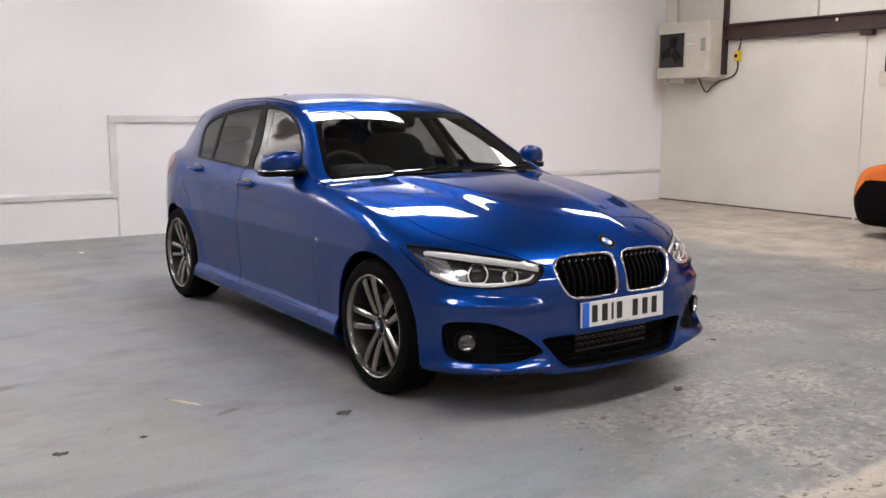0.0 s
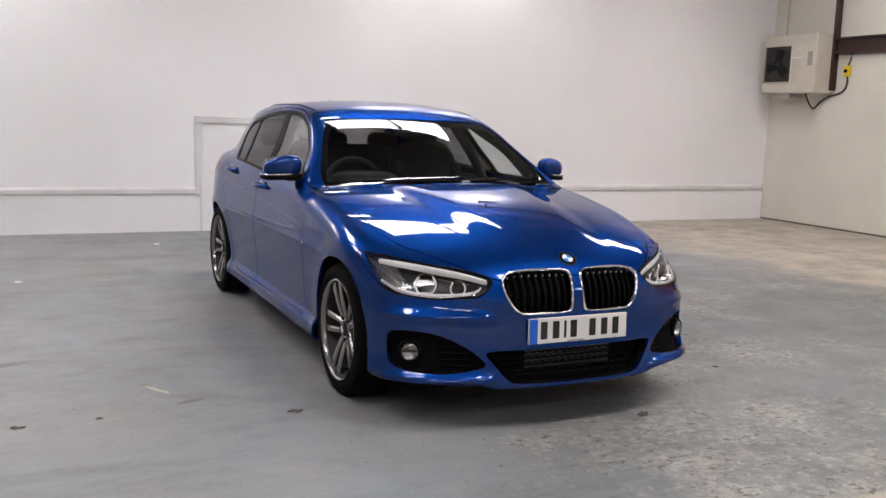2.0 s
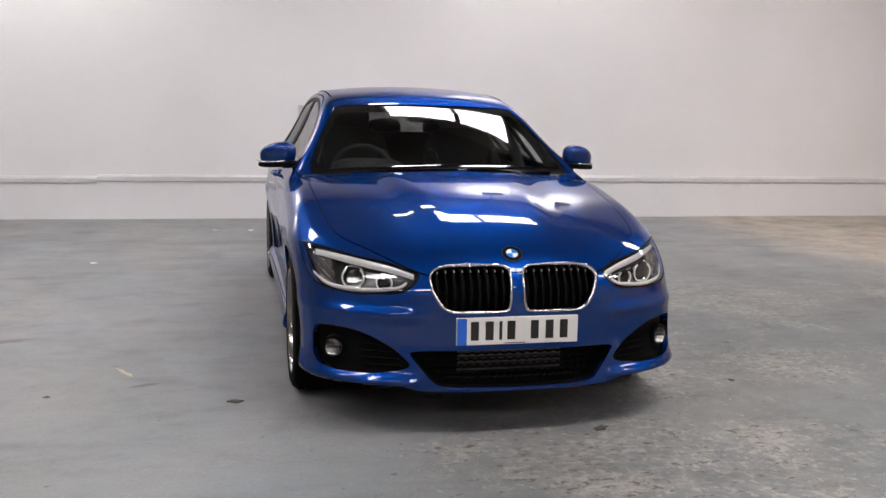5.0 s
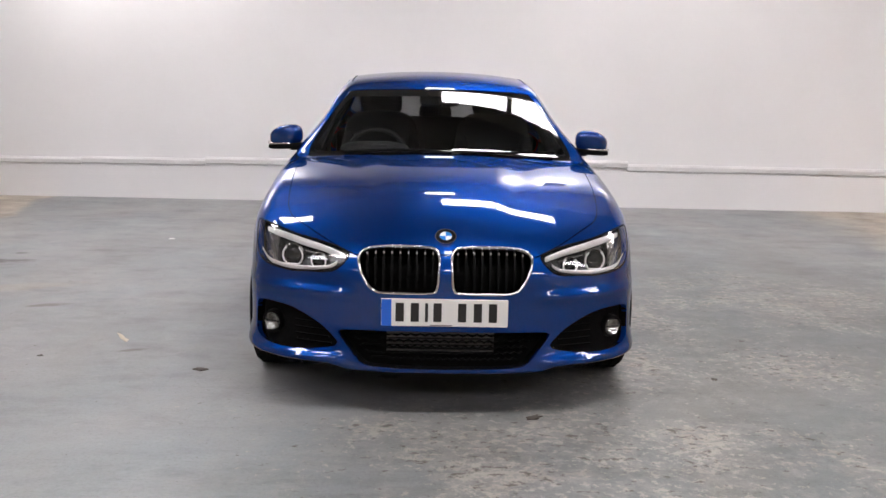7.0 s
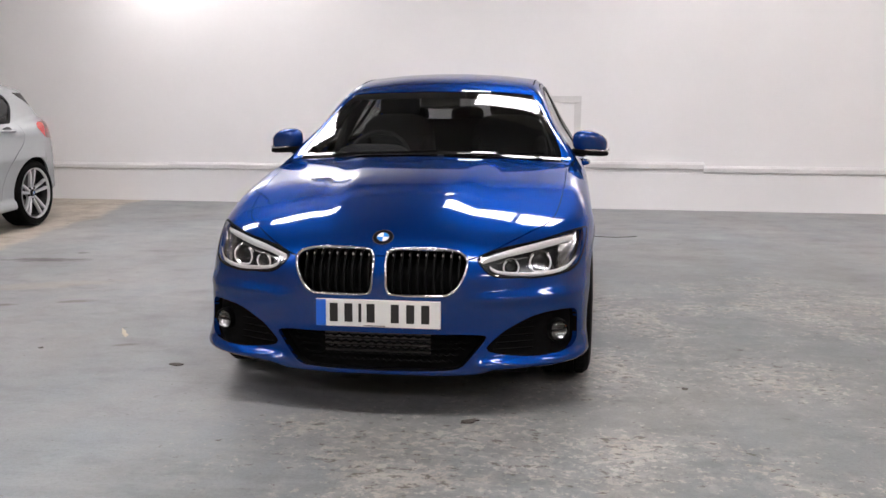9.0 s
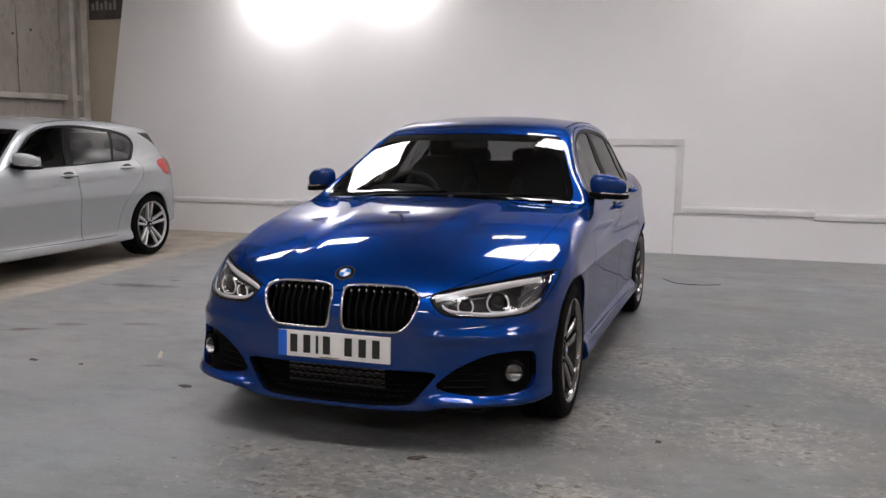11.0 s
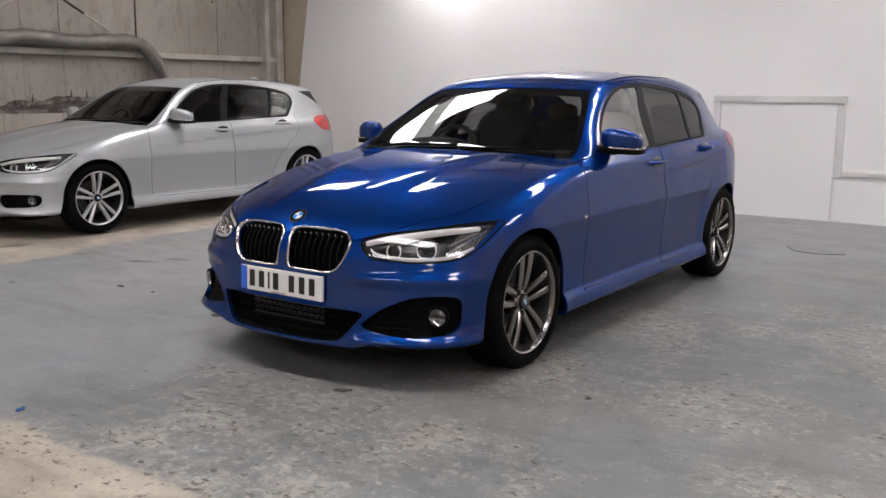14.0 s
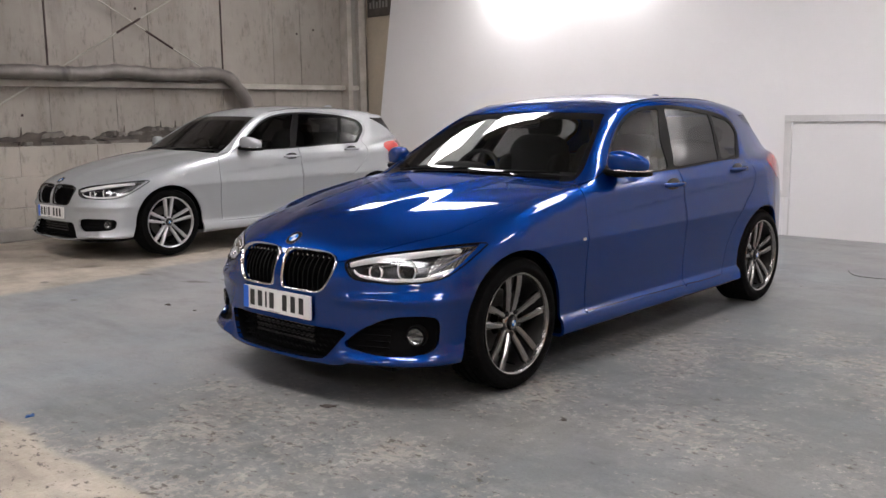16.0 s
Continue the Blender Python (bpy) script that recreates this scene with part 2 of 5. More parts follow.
    c = blend(m, 0.6, c, ramp(m, noise_of(m, 70, 6, 0.75), (0.32, 0.70), (0.52, 1.0)), "MULTIPLY")
    c = blend(m, 0.5, c, ramp(m, noise_of(m, 1.1, 9, 0.74, (0.25, 1.2, 1), (5, 5, 0)), (0.33, 0.55), (0.46, 1.0)), "MULTIPLY")
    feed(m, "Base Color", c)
    feed(m, "Roughness", ramp(m, noise_of(m, 2.0, 8, 0.7), (0.3, 0.36), (0.75, 0.66)))
    bump(m, noise_of(m, 38, 6, 0.7), 0.16, 0.006)
    return m


def stained_sheet(name, colour, other, rust):
    """Old cladding with runs of dirt and rust down the sheet."""
    m = material(name, colour, 0.55, 0, 0, 0.4)
    c = blend(m, ramp(m, noise_of(m, 0.8, 7, 0.65), (0.35, 0.0), (0.7, 1.0)), colour, other)
    c = blend(m, ramp(m, noise_of(m, 1.0, 8, 0.7, (1, 2.2, 0.35), (3, 2, 1)), (0.50, 0.0), (0.78, 0.7)), c, rust)
    c = blend(m, 0.6, c, ramp(m, noise_of(m, 7, 8, 0.75, (1, 1.6, 0.6)), (0.34, 0.45), (0.46, 1.0)), "MULTIPLY")
    feed(m, "Base Color", c)
    bump(m, noise_of(m, 9, 5, 0.6), 0.12, 0.006)
    return m


M = {
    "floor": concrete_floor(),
    "white_wall": worn("white_wall_paint", (0.85, 0.84, 0.84), (0.79, 0.78, 0.775), 0.5, 0.7, fine=25, bumpy=0.008, grainy=0.04),
    "trim": worn("white_trim_paint", (0.74, 0.73, 0.72), (0.64, 0.63, 0.62), 3, 0.5),
    "block": worn("painted_blockwork", (0.69, 0.66, 0.585), (0.62, 0.59, 0.52), 0.9, 0.75, fine=14, bumpy=0.06, grainy=0.10),
    "sheet": stained_sheet("faded_cladding_sheet", (0.37, 0.338, 0.298), (0.27, 0.243, 0.212), (0.14, 0.112, 0.088)),
    "sheet_dark": worn("dirty_cladding_sheet", (0.36, 0.34, 0.31), (0.24, 0.225, 0.2), 1.1, 0.6, fine=9),
    "old_block": stained_sheet("dirty_painted_blockwork", (0.50, 0.46, 0.40), (0.36, 0.33, 0.285), (0.20, 0.175, 0.15)),
    "beige": worn("beige_wall_paint", (0.62, 0.54, 0.42), (0.50, 0.44, 0.34), 1.2, 0.7, fine=20),
    "rail": worn("pale_painted_steel", (0.52, 0.49, 0.44), (0.36, 0.33, 0.28), 4, 0.5),
    "duct": worn("dusty_duct_foil", (0.26, 0.24, 0.22), (0.17, 0.155, 0.14), 4, 0.45, 0.3, fine=70, bumpy=0.4),
    "beam": worn("dark_brown_painted_steel", (0.036, 0.017, 0.014), (0.055, 0.030, 0.025), 3, 0.45),
    "cream": worn("aged_cream_casing", (0.62, 0.58, 0.49), (0.52, 0.48, 0.40), 2.5, 0.45),
    "black": worn("black_plastic", (0.0025, 0.0025, 0.0025), (0.0045, 0.0045, 0.0045), 6, 0.7, spec=0.06),
    "gloss_black": material("gloss_black", (0.008, 0.008, 0.009), 0.12, 0, 0.5),
    "trim_black": material("satin_black_trim", (0.004, 0.004, 0.004), 0.5, 0, 0, 0.08),
    "yellow": material("yellow_plastic", (0.75, 0.55, 0.03), 0.4),
    "cable": material("black_cable", (0.015, 0.015, 0.015), 0.5),
    "debris": worn("dark_scrap_wood", (0.06, 0.052, 0.045), (0.14, 0.12, 0.10), 5, 0.8),
    "scrap_grey": worn("grey_scrap_board", (0.15, 0.135, 0.12), (0.24, 0.22, 0.195), 5, 0.85),
    "concrete": worn("grey_concrete", (0.36, 0.34, 0.31), (0.25, 0.235, 0.21), 3, 0.85, fine=40),
    "grime": worn("dark_floor_grime", (0.10, 0.085, 0.07), (0.17, 0.15, 0.125), 4, 0.9),
    "ceiling": worn("dusty_roof_sheet", (0.20, 0.195, 0.19), (0.15, 0.145, 0.14), 0.6, 0.6),
    "panel_glow": glowing("rooflight_glow", (1.0, 0.950, 0.985), PANEL_GLOW),
    "batten_glow": glowing("batten_diffuser_glow", (0.97, 1.0, 0.90), 22.0),
    "blue": car_paint("blue_metallic_paint", (0.0003, 0.0062, 0.046), (0.0016, 0.053, 0.305), 0.62, 0.40),
    "silver": car_paint("silver_metallic_paint", (0.36, 0.375, 0.38), (0.50, 0.52, 0.525), 0.4, 0.46),
    "orange": car_paint("orange_paint", (0.75, 0.17, 0.02), (0.7, 0.2, 0.03), 0.15),
    "chrome": material("chrome", (0.70, 0.70, 0.71), 0.13, 1.0),
    "satin": material("satin_silver", (0.6, 0.6, 0.61), 0.25, 0.9),
    "rim": worn("ferric_grey_alloy", (0.25, 0.24, 0.228), (0.30, 0.285, 0.272), 8, 0.22, 0.92, fine=300, bumpy=0.0, coat=0.3),
    "rim_silver": worn("bright_silver_alloy", (0.62, 0.62, 0.62), (0.68, 0.68, 0.68), 8, 0.3, 0.6, fine=300, bumpy=0.0, coat=0.3),
    "tyre": worn("tyre_rubber", (0.0028, 0.0028, 0.0028), (0.0048, 0.0047, 0.0045), 9, 0.8, fine=90, bumpy=0.15, spec=0.07),
    "disc": worn("brake_disc_steel", (0.10, 0.095, 0.09), (0.06, 0.055, 0.05), 8, 0.4, 0.8),
    "glass": glass_of("windscreen_glass", (0.84, 0.87, 0.86)),
    "tint": glass_of("privacy_glass", (0.20, 0.20, 0.20), 0.62),
    "frit": material("black_glass_border", (0.004, 0.004, 0.004), 0.03, 0, 0.0),
    "lens": glass_of("clear_lens", (0.98, 0.98, 0.98)),
    "red_lens": material("red_lamp_lens", (0.45, 0.015, 0.01), 0.08, 0, 0.6),
    "cloth": worn("charcoal_cloth", (0.012, 0.012, 0.013), (0.018, 0.018, 0.019), 20, 0.9, fine=300),
    "dash": worn("dark_grey_soft_plastic", (0.009, 0.009, 0.010), (0.013, 0.013, 0.013), 20, 0.7, fine=200),
    "plate_white": material("plate_white", (0.72, 0.72, 0.70), 0.3),
    "tape": material("blue_tape", (0.012, 0.085, 0.27), 0.4),
    "plate_blue": material("plate_blue", (0.01, 0.12, 0.6), 0.3),
    "ink": material("black_print", (0.01, 0.01, 0.01), 0.4),
    "badge_blue": material("badge_blue", (0.02, 0.2, 0.6), 0.2),
    "badge_white": material("badge_white", (0.8, 0.8, 0.8), 0.2),
    "reflector": material("lamp_reflector", (0.75, 0.74, 0.72), 0.14, 0.95),
    "lamp_dark": material("lamp_bezel", (0.02, 0.02, 0.022), 0.25, 0.2),
    "lamp_white": material("daylight_guide", (0.80, 0.80, 0.79), 0.25, 0.0, 0.3),
    "mesh": worn("black_grille_plastic", (0.0022, 0.0022, 0.0024), (0.004, 0.004, 0.004), 8, 0.7, spec=0.06),
    "ribbed": ribbed("ribbed_reflector"),
    "fog_facets": faceted("fog_reflector", 0.5, 90.0),
    "smoked": material("smoked_reflector", (0.50, 0.48, 0.46), 0.15, 0.95),
    "fan_dark": worn("shaded_fan_recess", (0.030, 0.028, 0.026), (0.045, 0.040, 0.036), 6, 0.7),
    "slat": material("radiator_slat", (0.05, 0.047, 0.045), 0.5, 0.3),
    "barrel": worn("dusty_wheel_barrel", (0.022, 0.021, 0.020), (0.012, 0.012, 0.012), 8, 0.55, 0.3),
    "bezel": material("lamp_bezel_grey", (0.52, 0.515, 0.51), 0.3, 0.5),
}

# ---- building helpers ----
def part(name, bm, mat, parent=None, label="", smooth=None):
    """Links a bmesh as one mesh object; smooth: the angle in degrees up to which edges are shaded round."""
    mesh = bpy.data.meshes.new(name)
    bmesh.ops.recalc_face_normals(bm, faces=bm.faces[:])
    bm.to_mesh(mesh)
    bm.free()
    mesh.materials.append(M[mat] if isinstance(mat, str) else mat)
    ob = new(name, mesh)
    if smooth:
        mesh.shade_smooth()
        mesh.set_sharp_from_angle(angle=radians(smooth))
    if parent is not None:
        ob.parent = parent
    if label:
        ob["label"] = label
    return ob


def empty(name, m=None):
    ob = new(name)
    ob.empty_display_size = 0.1
    if m is not None:
        ob.matrix_basis = m
    return ob


def add_box(bm, x0, x1, y0, y1, z0, z1, bevel=0.0, m=None):
    made = bmesh.ops.create_cube(bm, size=1)["verts"]
    for v in made:
        v.co = Vector(((x0 + x1) / 2 + v.co.x * (x1 - x0), (y0 + y1) / 2 + v.co.y * (y1 - y0), (z0 + z1) / 2 + v.co.z * (z1 - z0)))
    if bevel:
        edges = list({e for v in made for e in v.link_edges})
        made = bmesh.ops.bevel(bm, geom=edges, offset=bevel, segments=2, affect="EDGES", profile=0.6)["verts"]
    if m is not None:
        bmesh.ops.transform(bm, matrix=m, verts=made)
    return bm


def box(*lims, bevel=0.0, m=None):
    return add_box(bmesh.new(), *lims, bevel=bevel, m=m)


def add_lathe(bm, profile, n=64, m=None, closed=False):
    """Turns (x, r) round the x axis."""
    rings = []
    for x, r in profile:
        rings.append([bm.verts.new((x, r * math.cos(2 * math.pi * i / n), r * math.sin(2 * math.pi * i / n))) for i in range(n)])
    pairs = list(zip(rings, rings[1:])) + ([(rings[-1], rings[0])] if closed else [])
    for a, b in pairs:
        for i in range(n):
            bm.faces.new((a[i], a[(i + 1) % n], b[(i + 1) % n], b[i]))
    if m is not None:
        bmesh.ops.transform(bm, matrix=m, verts=[v for ring in rings for v in ring])
    return rings


def add_disc(bm, x, r, n=32, m=None):
    vs = [bm.verts.new((x, r * math.cos(2 * math.pi * i / n), r * math.sin(2 * math.pi * i / n))) for i in range(n)]
    bm.faces.new(vs)
    if m is not None:
        bmesh.ops.transform(bm, matrix=m, verts=vs)


def add_tube(bm, pts, r, n=10, closed=False):
    """A round bar along points; r may be a number or one number a point."""
    pts = [Vector(p) for p in pts]
    count = len(pts)
    rings, side = [], None
    for i, p in enumerate(pts):
        a = pts[i - 1] if i or closed else p
        b = pts[(i + 1) % count] if i < count - 1 or closed else p
        d = (b - a).normalized()
        if side is None:
            side = d.orthogonal().normalized()
        side = (side - d * side.dot(d)).normalized()
        up = d.cross(side)
        rr = r[i] if isinstance(r, (list, tuple)) else r
        rings.append([bm.verts.new(p + rr * (math.cos(2 * math.pi * k / n) * side + math.sin(2 * math.pi * k / n) * up)) for k in range(n)])
    for a, b in list(zip(rings, rings[1:])) + ([(rings[-1], rings[0])] if closed else []):
        for k in range(n):
            bm.faces.new((a[k], a[(k + 1) % n], b[(k + 1) % n], b[k]))
    if not closed:
        bm.faces.new(rings[0])
        bm.faces.new(rings[-1][::-1])
    return bm


def bend(pts, step=0.05, closed=False):
    """A Catmull-Rom line through a few points, resampled."""
    p = [Vector(q) for q in pts]
    n = len(p)
    out = []
    for i in range(n if closed else n - 1):
        a, b, c, d = ((p[(i + k) % n] if closed else p[min(max(i + k, 0), n - 1)]) for k in (-1, 0, 1, 2))
        for k in range(max(2, int((c - b).length / step))):
            t = k / max(2, int((c - b).length / step))
            out.append(0.5 * (2 * b + (c - a) * t + (2 * a - 5 * b + 4 * c - d) * t * t + (3 * b - a - 3 * c + d) * t ** 3))
    return out if closed else out + [p[-1]]


def add_prism(bm, outline, depth, m=None):
    """A flat outline in (y, z) given thickness along x from 0 to depth."""
    a = [bm.verts.new((0, u, v)) for u, v in outline]
    b = [bm.verts.new((depth, u, v)) for u, v in outline]
    bm.faces.new(a)
    bm.faces.new(b[::-1])
    for i in range(len(a)):
        bm.faces.new((a[i], b[i], b[i - 1], a[i - 1]))
    if m is not None:
        bmesh.ops.transform(bm, matrix=m, verts=a + b)
    return bm


def soft_box(sx, sy, sz, power=4.0, n=20, m=None):
    """A cushion: a block with generously rounded sides."""
    bm = bmesh.new()
    bmesh.ops.create_uvsphere(bm, u_segments=n * 2, v_segments=n, radius=1)
    for v in bm.verts:
        c = v.co
        k = (abs(c.x) ** power + abs(c.y) ** power + abs(c.z) ** power) ** (-1 / power)
        v.co = Vector((c.x * k * sx / 2, c.y * k * sy / 2, c.z * k * sz / 2))
    if m is not None:
        bmesh.ops.transform(bm, matrix=m, verts=bm.verts[:])
    return bm

# ---- the hall ----
def structure(ob, label, category=""):
    return tagged(ob, label, category or ob.name.split("_")[0], kind="structure")


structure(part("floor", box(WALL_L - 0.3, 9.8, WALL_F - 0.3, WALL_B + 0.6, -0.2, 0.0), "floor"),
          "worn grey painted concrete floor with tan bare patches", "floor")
structure(part("ceiling", box(WALL_L - 0.3, 9.8, WALL_F - 0.3, WALL_B + 0.6, CEILING, CEILING + 0.1), "ceiling"), "dusty grey sheet roof lining of the hall", "ceiling")

# white back wall: its free end by the steel column is cut on a slant
bm = bmesh.new()
add_prism(bm, [(-6.86, 0.0), (WALL_R, 0.0), (WALL_R, CEILING), (-6.13, CEILING)], 0.12, Matrix(((0, 1, 0, 0), (1, 0, 0, WALL_B), (0, 0, 1, 0), (0, 0, 0, 1))))
wall = structure(part("wall_north", bm, "white_wall"), "smooth white painted display wall with a slanted end", "wall")
structure(part("wall_north_rear", box(WALL_L, WALL_R + 0.3, WALL_B + 0.13, WALL_B + 0.4, 0, CEILING), "beige"), "faded beige wall behind the white display wall", "wall")
structure(part("wall_east", box(WALL_R, WALL_R + 0.3, WALL_F, WALL_B + 0.12, 0, CEILING), "block"), "white painted side wall with scuffs near the floor", "wall")
structure(part("baseboard", box(WALL_R - 0.010, WALL_R - 0.001, WALL_F, WALL_B - 0.02, 0, 0.022), "grime"), "thin line of dark grime along the foot of the wall", "baseboard")
# unseen wall added to close the hall, kept dark to limit bounced light
structure(part("wall_south", box(WALL_L, 9.8, WALL_F - 0.3, WALL_F, 0, CEILING), "sheet_dark"), "unseen end wall, assumed to be dirty grey cladding", "wall")


def ledge(x0, x1, z0, z1):
    """A moulded bar of trim on the back wall, with a sloped top."""
    bm = bmesh.new()
    out = [(0, z0), (0.028, z0), (0.036, z0 + 0.012), (0.036, z1 - 0.022), (0.02, z1), (0, z1)]
    a = [bm.verts.new((x0, WALL_B - d, z)) for d, z in out]
    b = [bm.verts.new((x1, WALL_B - d, z)) for d, z in out]
    bm.faces.new(a), bm.faces.new(b[::-1])
    for i in range(len(a)):
        bm.faces.new((a[i], b[i], b[i - 1], a[i - 1]))
    return bm


def upright(x0, x1, z0, z1, proud=0.03):
    return box(x0, x1, WALL_B - proud, WALL_B - 0.002, z0, z1, bevel=0.004)


trims = empty("trim_rail")
structure(trims, "white painted wooden rail along the white wall", "trim")
for lims in ((-6.66, -4.0, 0.375, 0.445), (-4.0, -2.6, 0.385, 0.46), (-2.6, -0.475, 0.405, 0.48), (0.86, 2.2, 0.455, 0.53), (2.2, 7.67, 0.42, 0.495)):
    part("rail", ledge(*lims), "trim", trims)
for x0, x1 in ((-6.75, -0.47), (0.855, 7.68)):
    part("plinth", box(x0, x1, WALL_B - 0.014, WALL_B - 0.001, 0, 0.41), "white_wall", trims)
hatch = empty("hatch")
structure(hatch, "blocked-up white hatch with a raised frame in the wall", "hatch")
part("panel", box(-0.40, 0.775, WALL_B - 0.006, WALL_B - 0.001, 0, 1.18), "white_wall", hatch)
part("jamb", upright(-0.475, -0.40, 0.402, 1.25), "trim", hatch)
part("jamb", upright(0.775, 0.85, 0.45, 1.25), "trim", hatch)
part("head", upright(-0.475, 0.85, 1.182, 1.252, 0.034), "trim", hatch)
part("edge_strip", box(-0.415, -0.40, WALL_B - 0.016, WALL_B - 0.004, 0, 0.40), "trim", hatch)
part("edge_strip", box(0.762, 0.777, WALL_B - 0.016, WALL_B - 0.004, 0, 0.45), "trim", hatch)

# rooflights
def rooflight(x0, x1, y):
    """One bright pane in a slim frame, hung just under the roof."""
    w = (x1 - x0) / 2
    light = empty("rooflight", pose((x0 + x1) / 2, y + 0.36, 4.0))
    tagged(light, "bright white rooflight pane in a slim pale frame", "rooflight", "rooflights over the hall")
    part("pane", box(-w + 0.02, w - 0.02, -0.36, 0.36, -0.01, 0.0), "panel_glow", light)
    for y0 in (-0.40, 0.36):
        part("frame_bar", box(-w - 0.02, w + 0.02, y0, y0 + 0.04, -0.03, 0.3), "rail", light)
    for cx in (-w, w):
        part("frame_bar", box(cx - 0.02, cx + 0.02, -0.36, 0.36, -0.025, 0.3), "rail", light)


for y in (2.8, -2.2, -7.1):
    for x0, x1 in ((-4.85, -3.75), (-3.30, -2.15), (0.04, 1.07), (1.11, 1.97), (4.3, 5.3), (5.36, 6.3)):
        rooflight(x0, x1, y)


batten = empty("ceiling_light", pose(0.02, 3.35, 3.50))
tagged(batten, "short white batten lamp with a ribbed diffuser, lit", "ceiling light")
part("tray", box(-0.20, 0.20, -0.055, 0.055, 0.0, 0.05, bevel=0.006), "cream", batten)
part("diffuser", box(-0.19, 0.19, -0.048, 0.048, -0.035, -0.001, bevel=0.008), "batten_glow", batten)
part("end_cap", box(-0.205, -0.192, -0.05, 0.05, -0.036, 0.0), "cream", batten)
part("end_cap", box(0.192, 0.205, -0.05, 0.05, -0.036, 0.0), "cream", batten)
for x in (-0.15, 0.15):
    part("drop_rod", add_tube(bmesh.new(), [(x, 0, 0.05), (x, 0, CEILING - 3.50)], 0.005, 6), "rail", batten)


def flood(x, z, watts):
    """A wall washer close under the roof."""
    ob = empty("floodlight", pose(x, WALL_B - 0.36, z))
    tagged(ob, "small white floodlight shining on the white wall", "floodlight", "floodlights by the white wall")
    part("housing", box(-0.16, 0.16, -0.05, 0.05, -0.1, 0.12, bevel=0.012), "cream", ob)
    part("arm", box(-0.02, 0.02, -0.02, 0.02, 0.12, CEILING - z), "rail", ob)
    lamp = bpy.data.lights.new("flood", "AREA")
    lamp.energy, lamp.shape, lamp.size, lamp.size_y, lamp.color = watts, "RECTANGLE", 0.28, 0.16, (1.0, 0.96, 0.96)
    holder = new("lamp", lamp)
    holder.matrix_basis = look((0, 0.06, 0), (0, 0.36, -0.08))
    holder.parent = ob


for x, z, k in ((-3.95, 3.15, 1.3), (-2.5, 3.25, 0.9), (1.9, 3.6, 1.0), (3.2, 3.62, 1.0)):
    flood(x, z, FLOOD_WATTS * k)

# left side: cladding sheets on rails over a low block wall
left = empty("wall_west")
structure(left, "dirty grey cladding sheets over a low painted block wall", "wall")
part("backing", box(WALL_L - 0.3, WALL_L - 0.03, WALL_F, WALL_B + 0.4, 0, CEILING), "sheet_dark", left)
seams = [WALL_F, -7.2, -5.4, -3.6, -2.2, -0.9, 0.2, 1.335, 2.15, 2.65, 3.66, 4.50, 5.72, WALL_B + 0.12]
for a, b in zip(seams, seams[1:]):
    for z0, z1, mat in ((1.72, CEILING, "sheet"), (0.95, 1.70, "sheet")):
        bm = box(WALL_L - 0.03, WALL_L, a + 0.002, b - 0.002, z0, z1, bevel=0.003)
        part("sheet", bm, mat, left)
for y in (1.345, 3.67):
    part("dark_joint", box(WALL_L - 0.002, WALL_L + 0.012, y - 0.007, y + 0.007, 1.93, CEILING), "beam", left)
for y in (2.65, 5.0):
    part("batten", box(WALL_L, WALL_L + 0.014, y - 0.03, y + 0.03, 1.76, CEILING), "sheet", left)
for y, z in ((2.45, 2.62), (4.9, 2.45), (5.2, 2.52), (1.0, 1.35)):
    part("bolt_mark", box(WALL_L, WALL_L + 0.006, y, y + 0.025, z, z + 0.03), "beam", left)
rail = part("sheeting_rail", box(WALL_L + 0.001, WALL_L + 0.09, WALL_F, 6.02, 1.685, 1.755, bevel=0.008), "rail")
structure(rail, "pale dusty steel sheeting rail along the cladding", "rail")
low = empty("block_wall")
structure(low, "low wall of large painted blocks below the cladding", "wall")
for row in range(3):
    y = WALL_F + 0.45 * (row % 2)
    while y < 5.9:
        e = min(y + 0.9, 6.0)
        part("block", box(WALL_L - 0.02, WALL_L + 0.14, y + 0.0025, e - 0.0025, row * 0.34 + 0.002, row * 0.34 + 0.338, bevel=0.006), "old_block", low)
        y = e
part("kerb", box(WALL_L + 0.14, WALL_L + 0.42, WALL_F, 5.9, 0, 0.13, bevel=0.02), "concrete", low)
column = part("steel_column", box(WALL_L + 0.001, WALL_L + 0.16, 5.72, 5.80, 0, CEILING), "rail")
structure(column, "pale painted steel column beside the cladding", "column")
column = part("steel_column", box(WALL_L + 0.001, WALL_L + 0.12, 5.98, 6.10, 0, CEILING), "rail")
structure(column, "pale painted steel column beside the cladding", "column")
structure(part("column_web", box(WALL_L + 0.03, WALL_L + 0.05, 5.80, 5.98, 0, CEILING), "sheet_dark"), "dusty grey web of the steel column", "column")

# extraction duct with its drop behind the silver car
bm = bmesh.new()
path = bend([(-6.86, -8.9, 1.85), (-6.86, -4, 1.84), (-6.86, 0.6, 1.84), (-6.86, 1.6, 1.83), (-6.86, 2.1, 1.87), (-6.86, 2.7, 1.84), (-6.86, 3.3, 1.87), (-6.86, 3.58, 1.84),
             (-6.86, 3.78, 1.68), (-6.86, 3.92, 1.45), (-6.86, 4.05, 1.1), (-6.86, 4.1, 0.15)], 0.035)
add_tube(bm, path, [0.080 + 0.006 * math.sin(37 * i) + 0.004 * math.sin(1.7 * i) for i in range(len(path))], 16)
duct = part("duct", bm, "duct", None, smooth=60)
tagged(duct, "dusty grey foil extraction duct bending down the cladding", "duct")
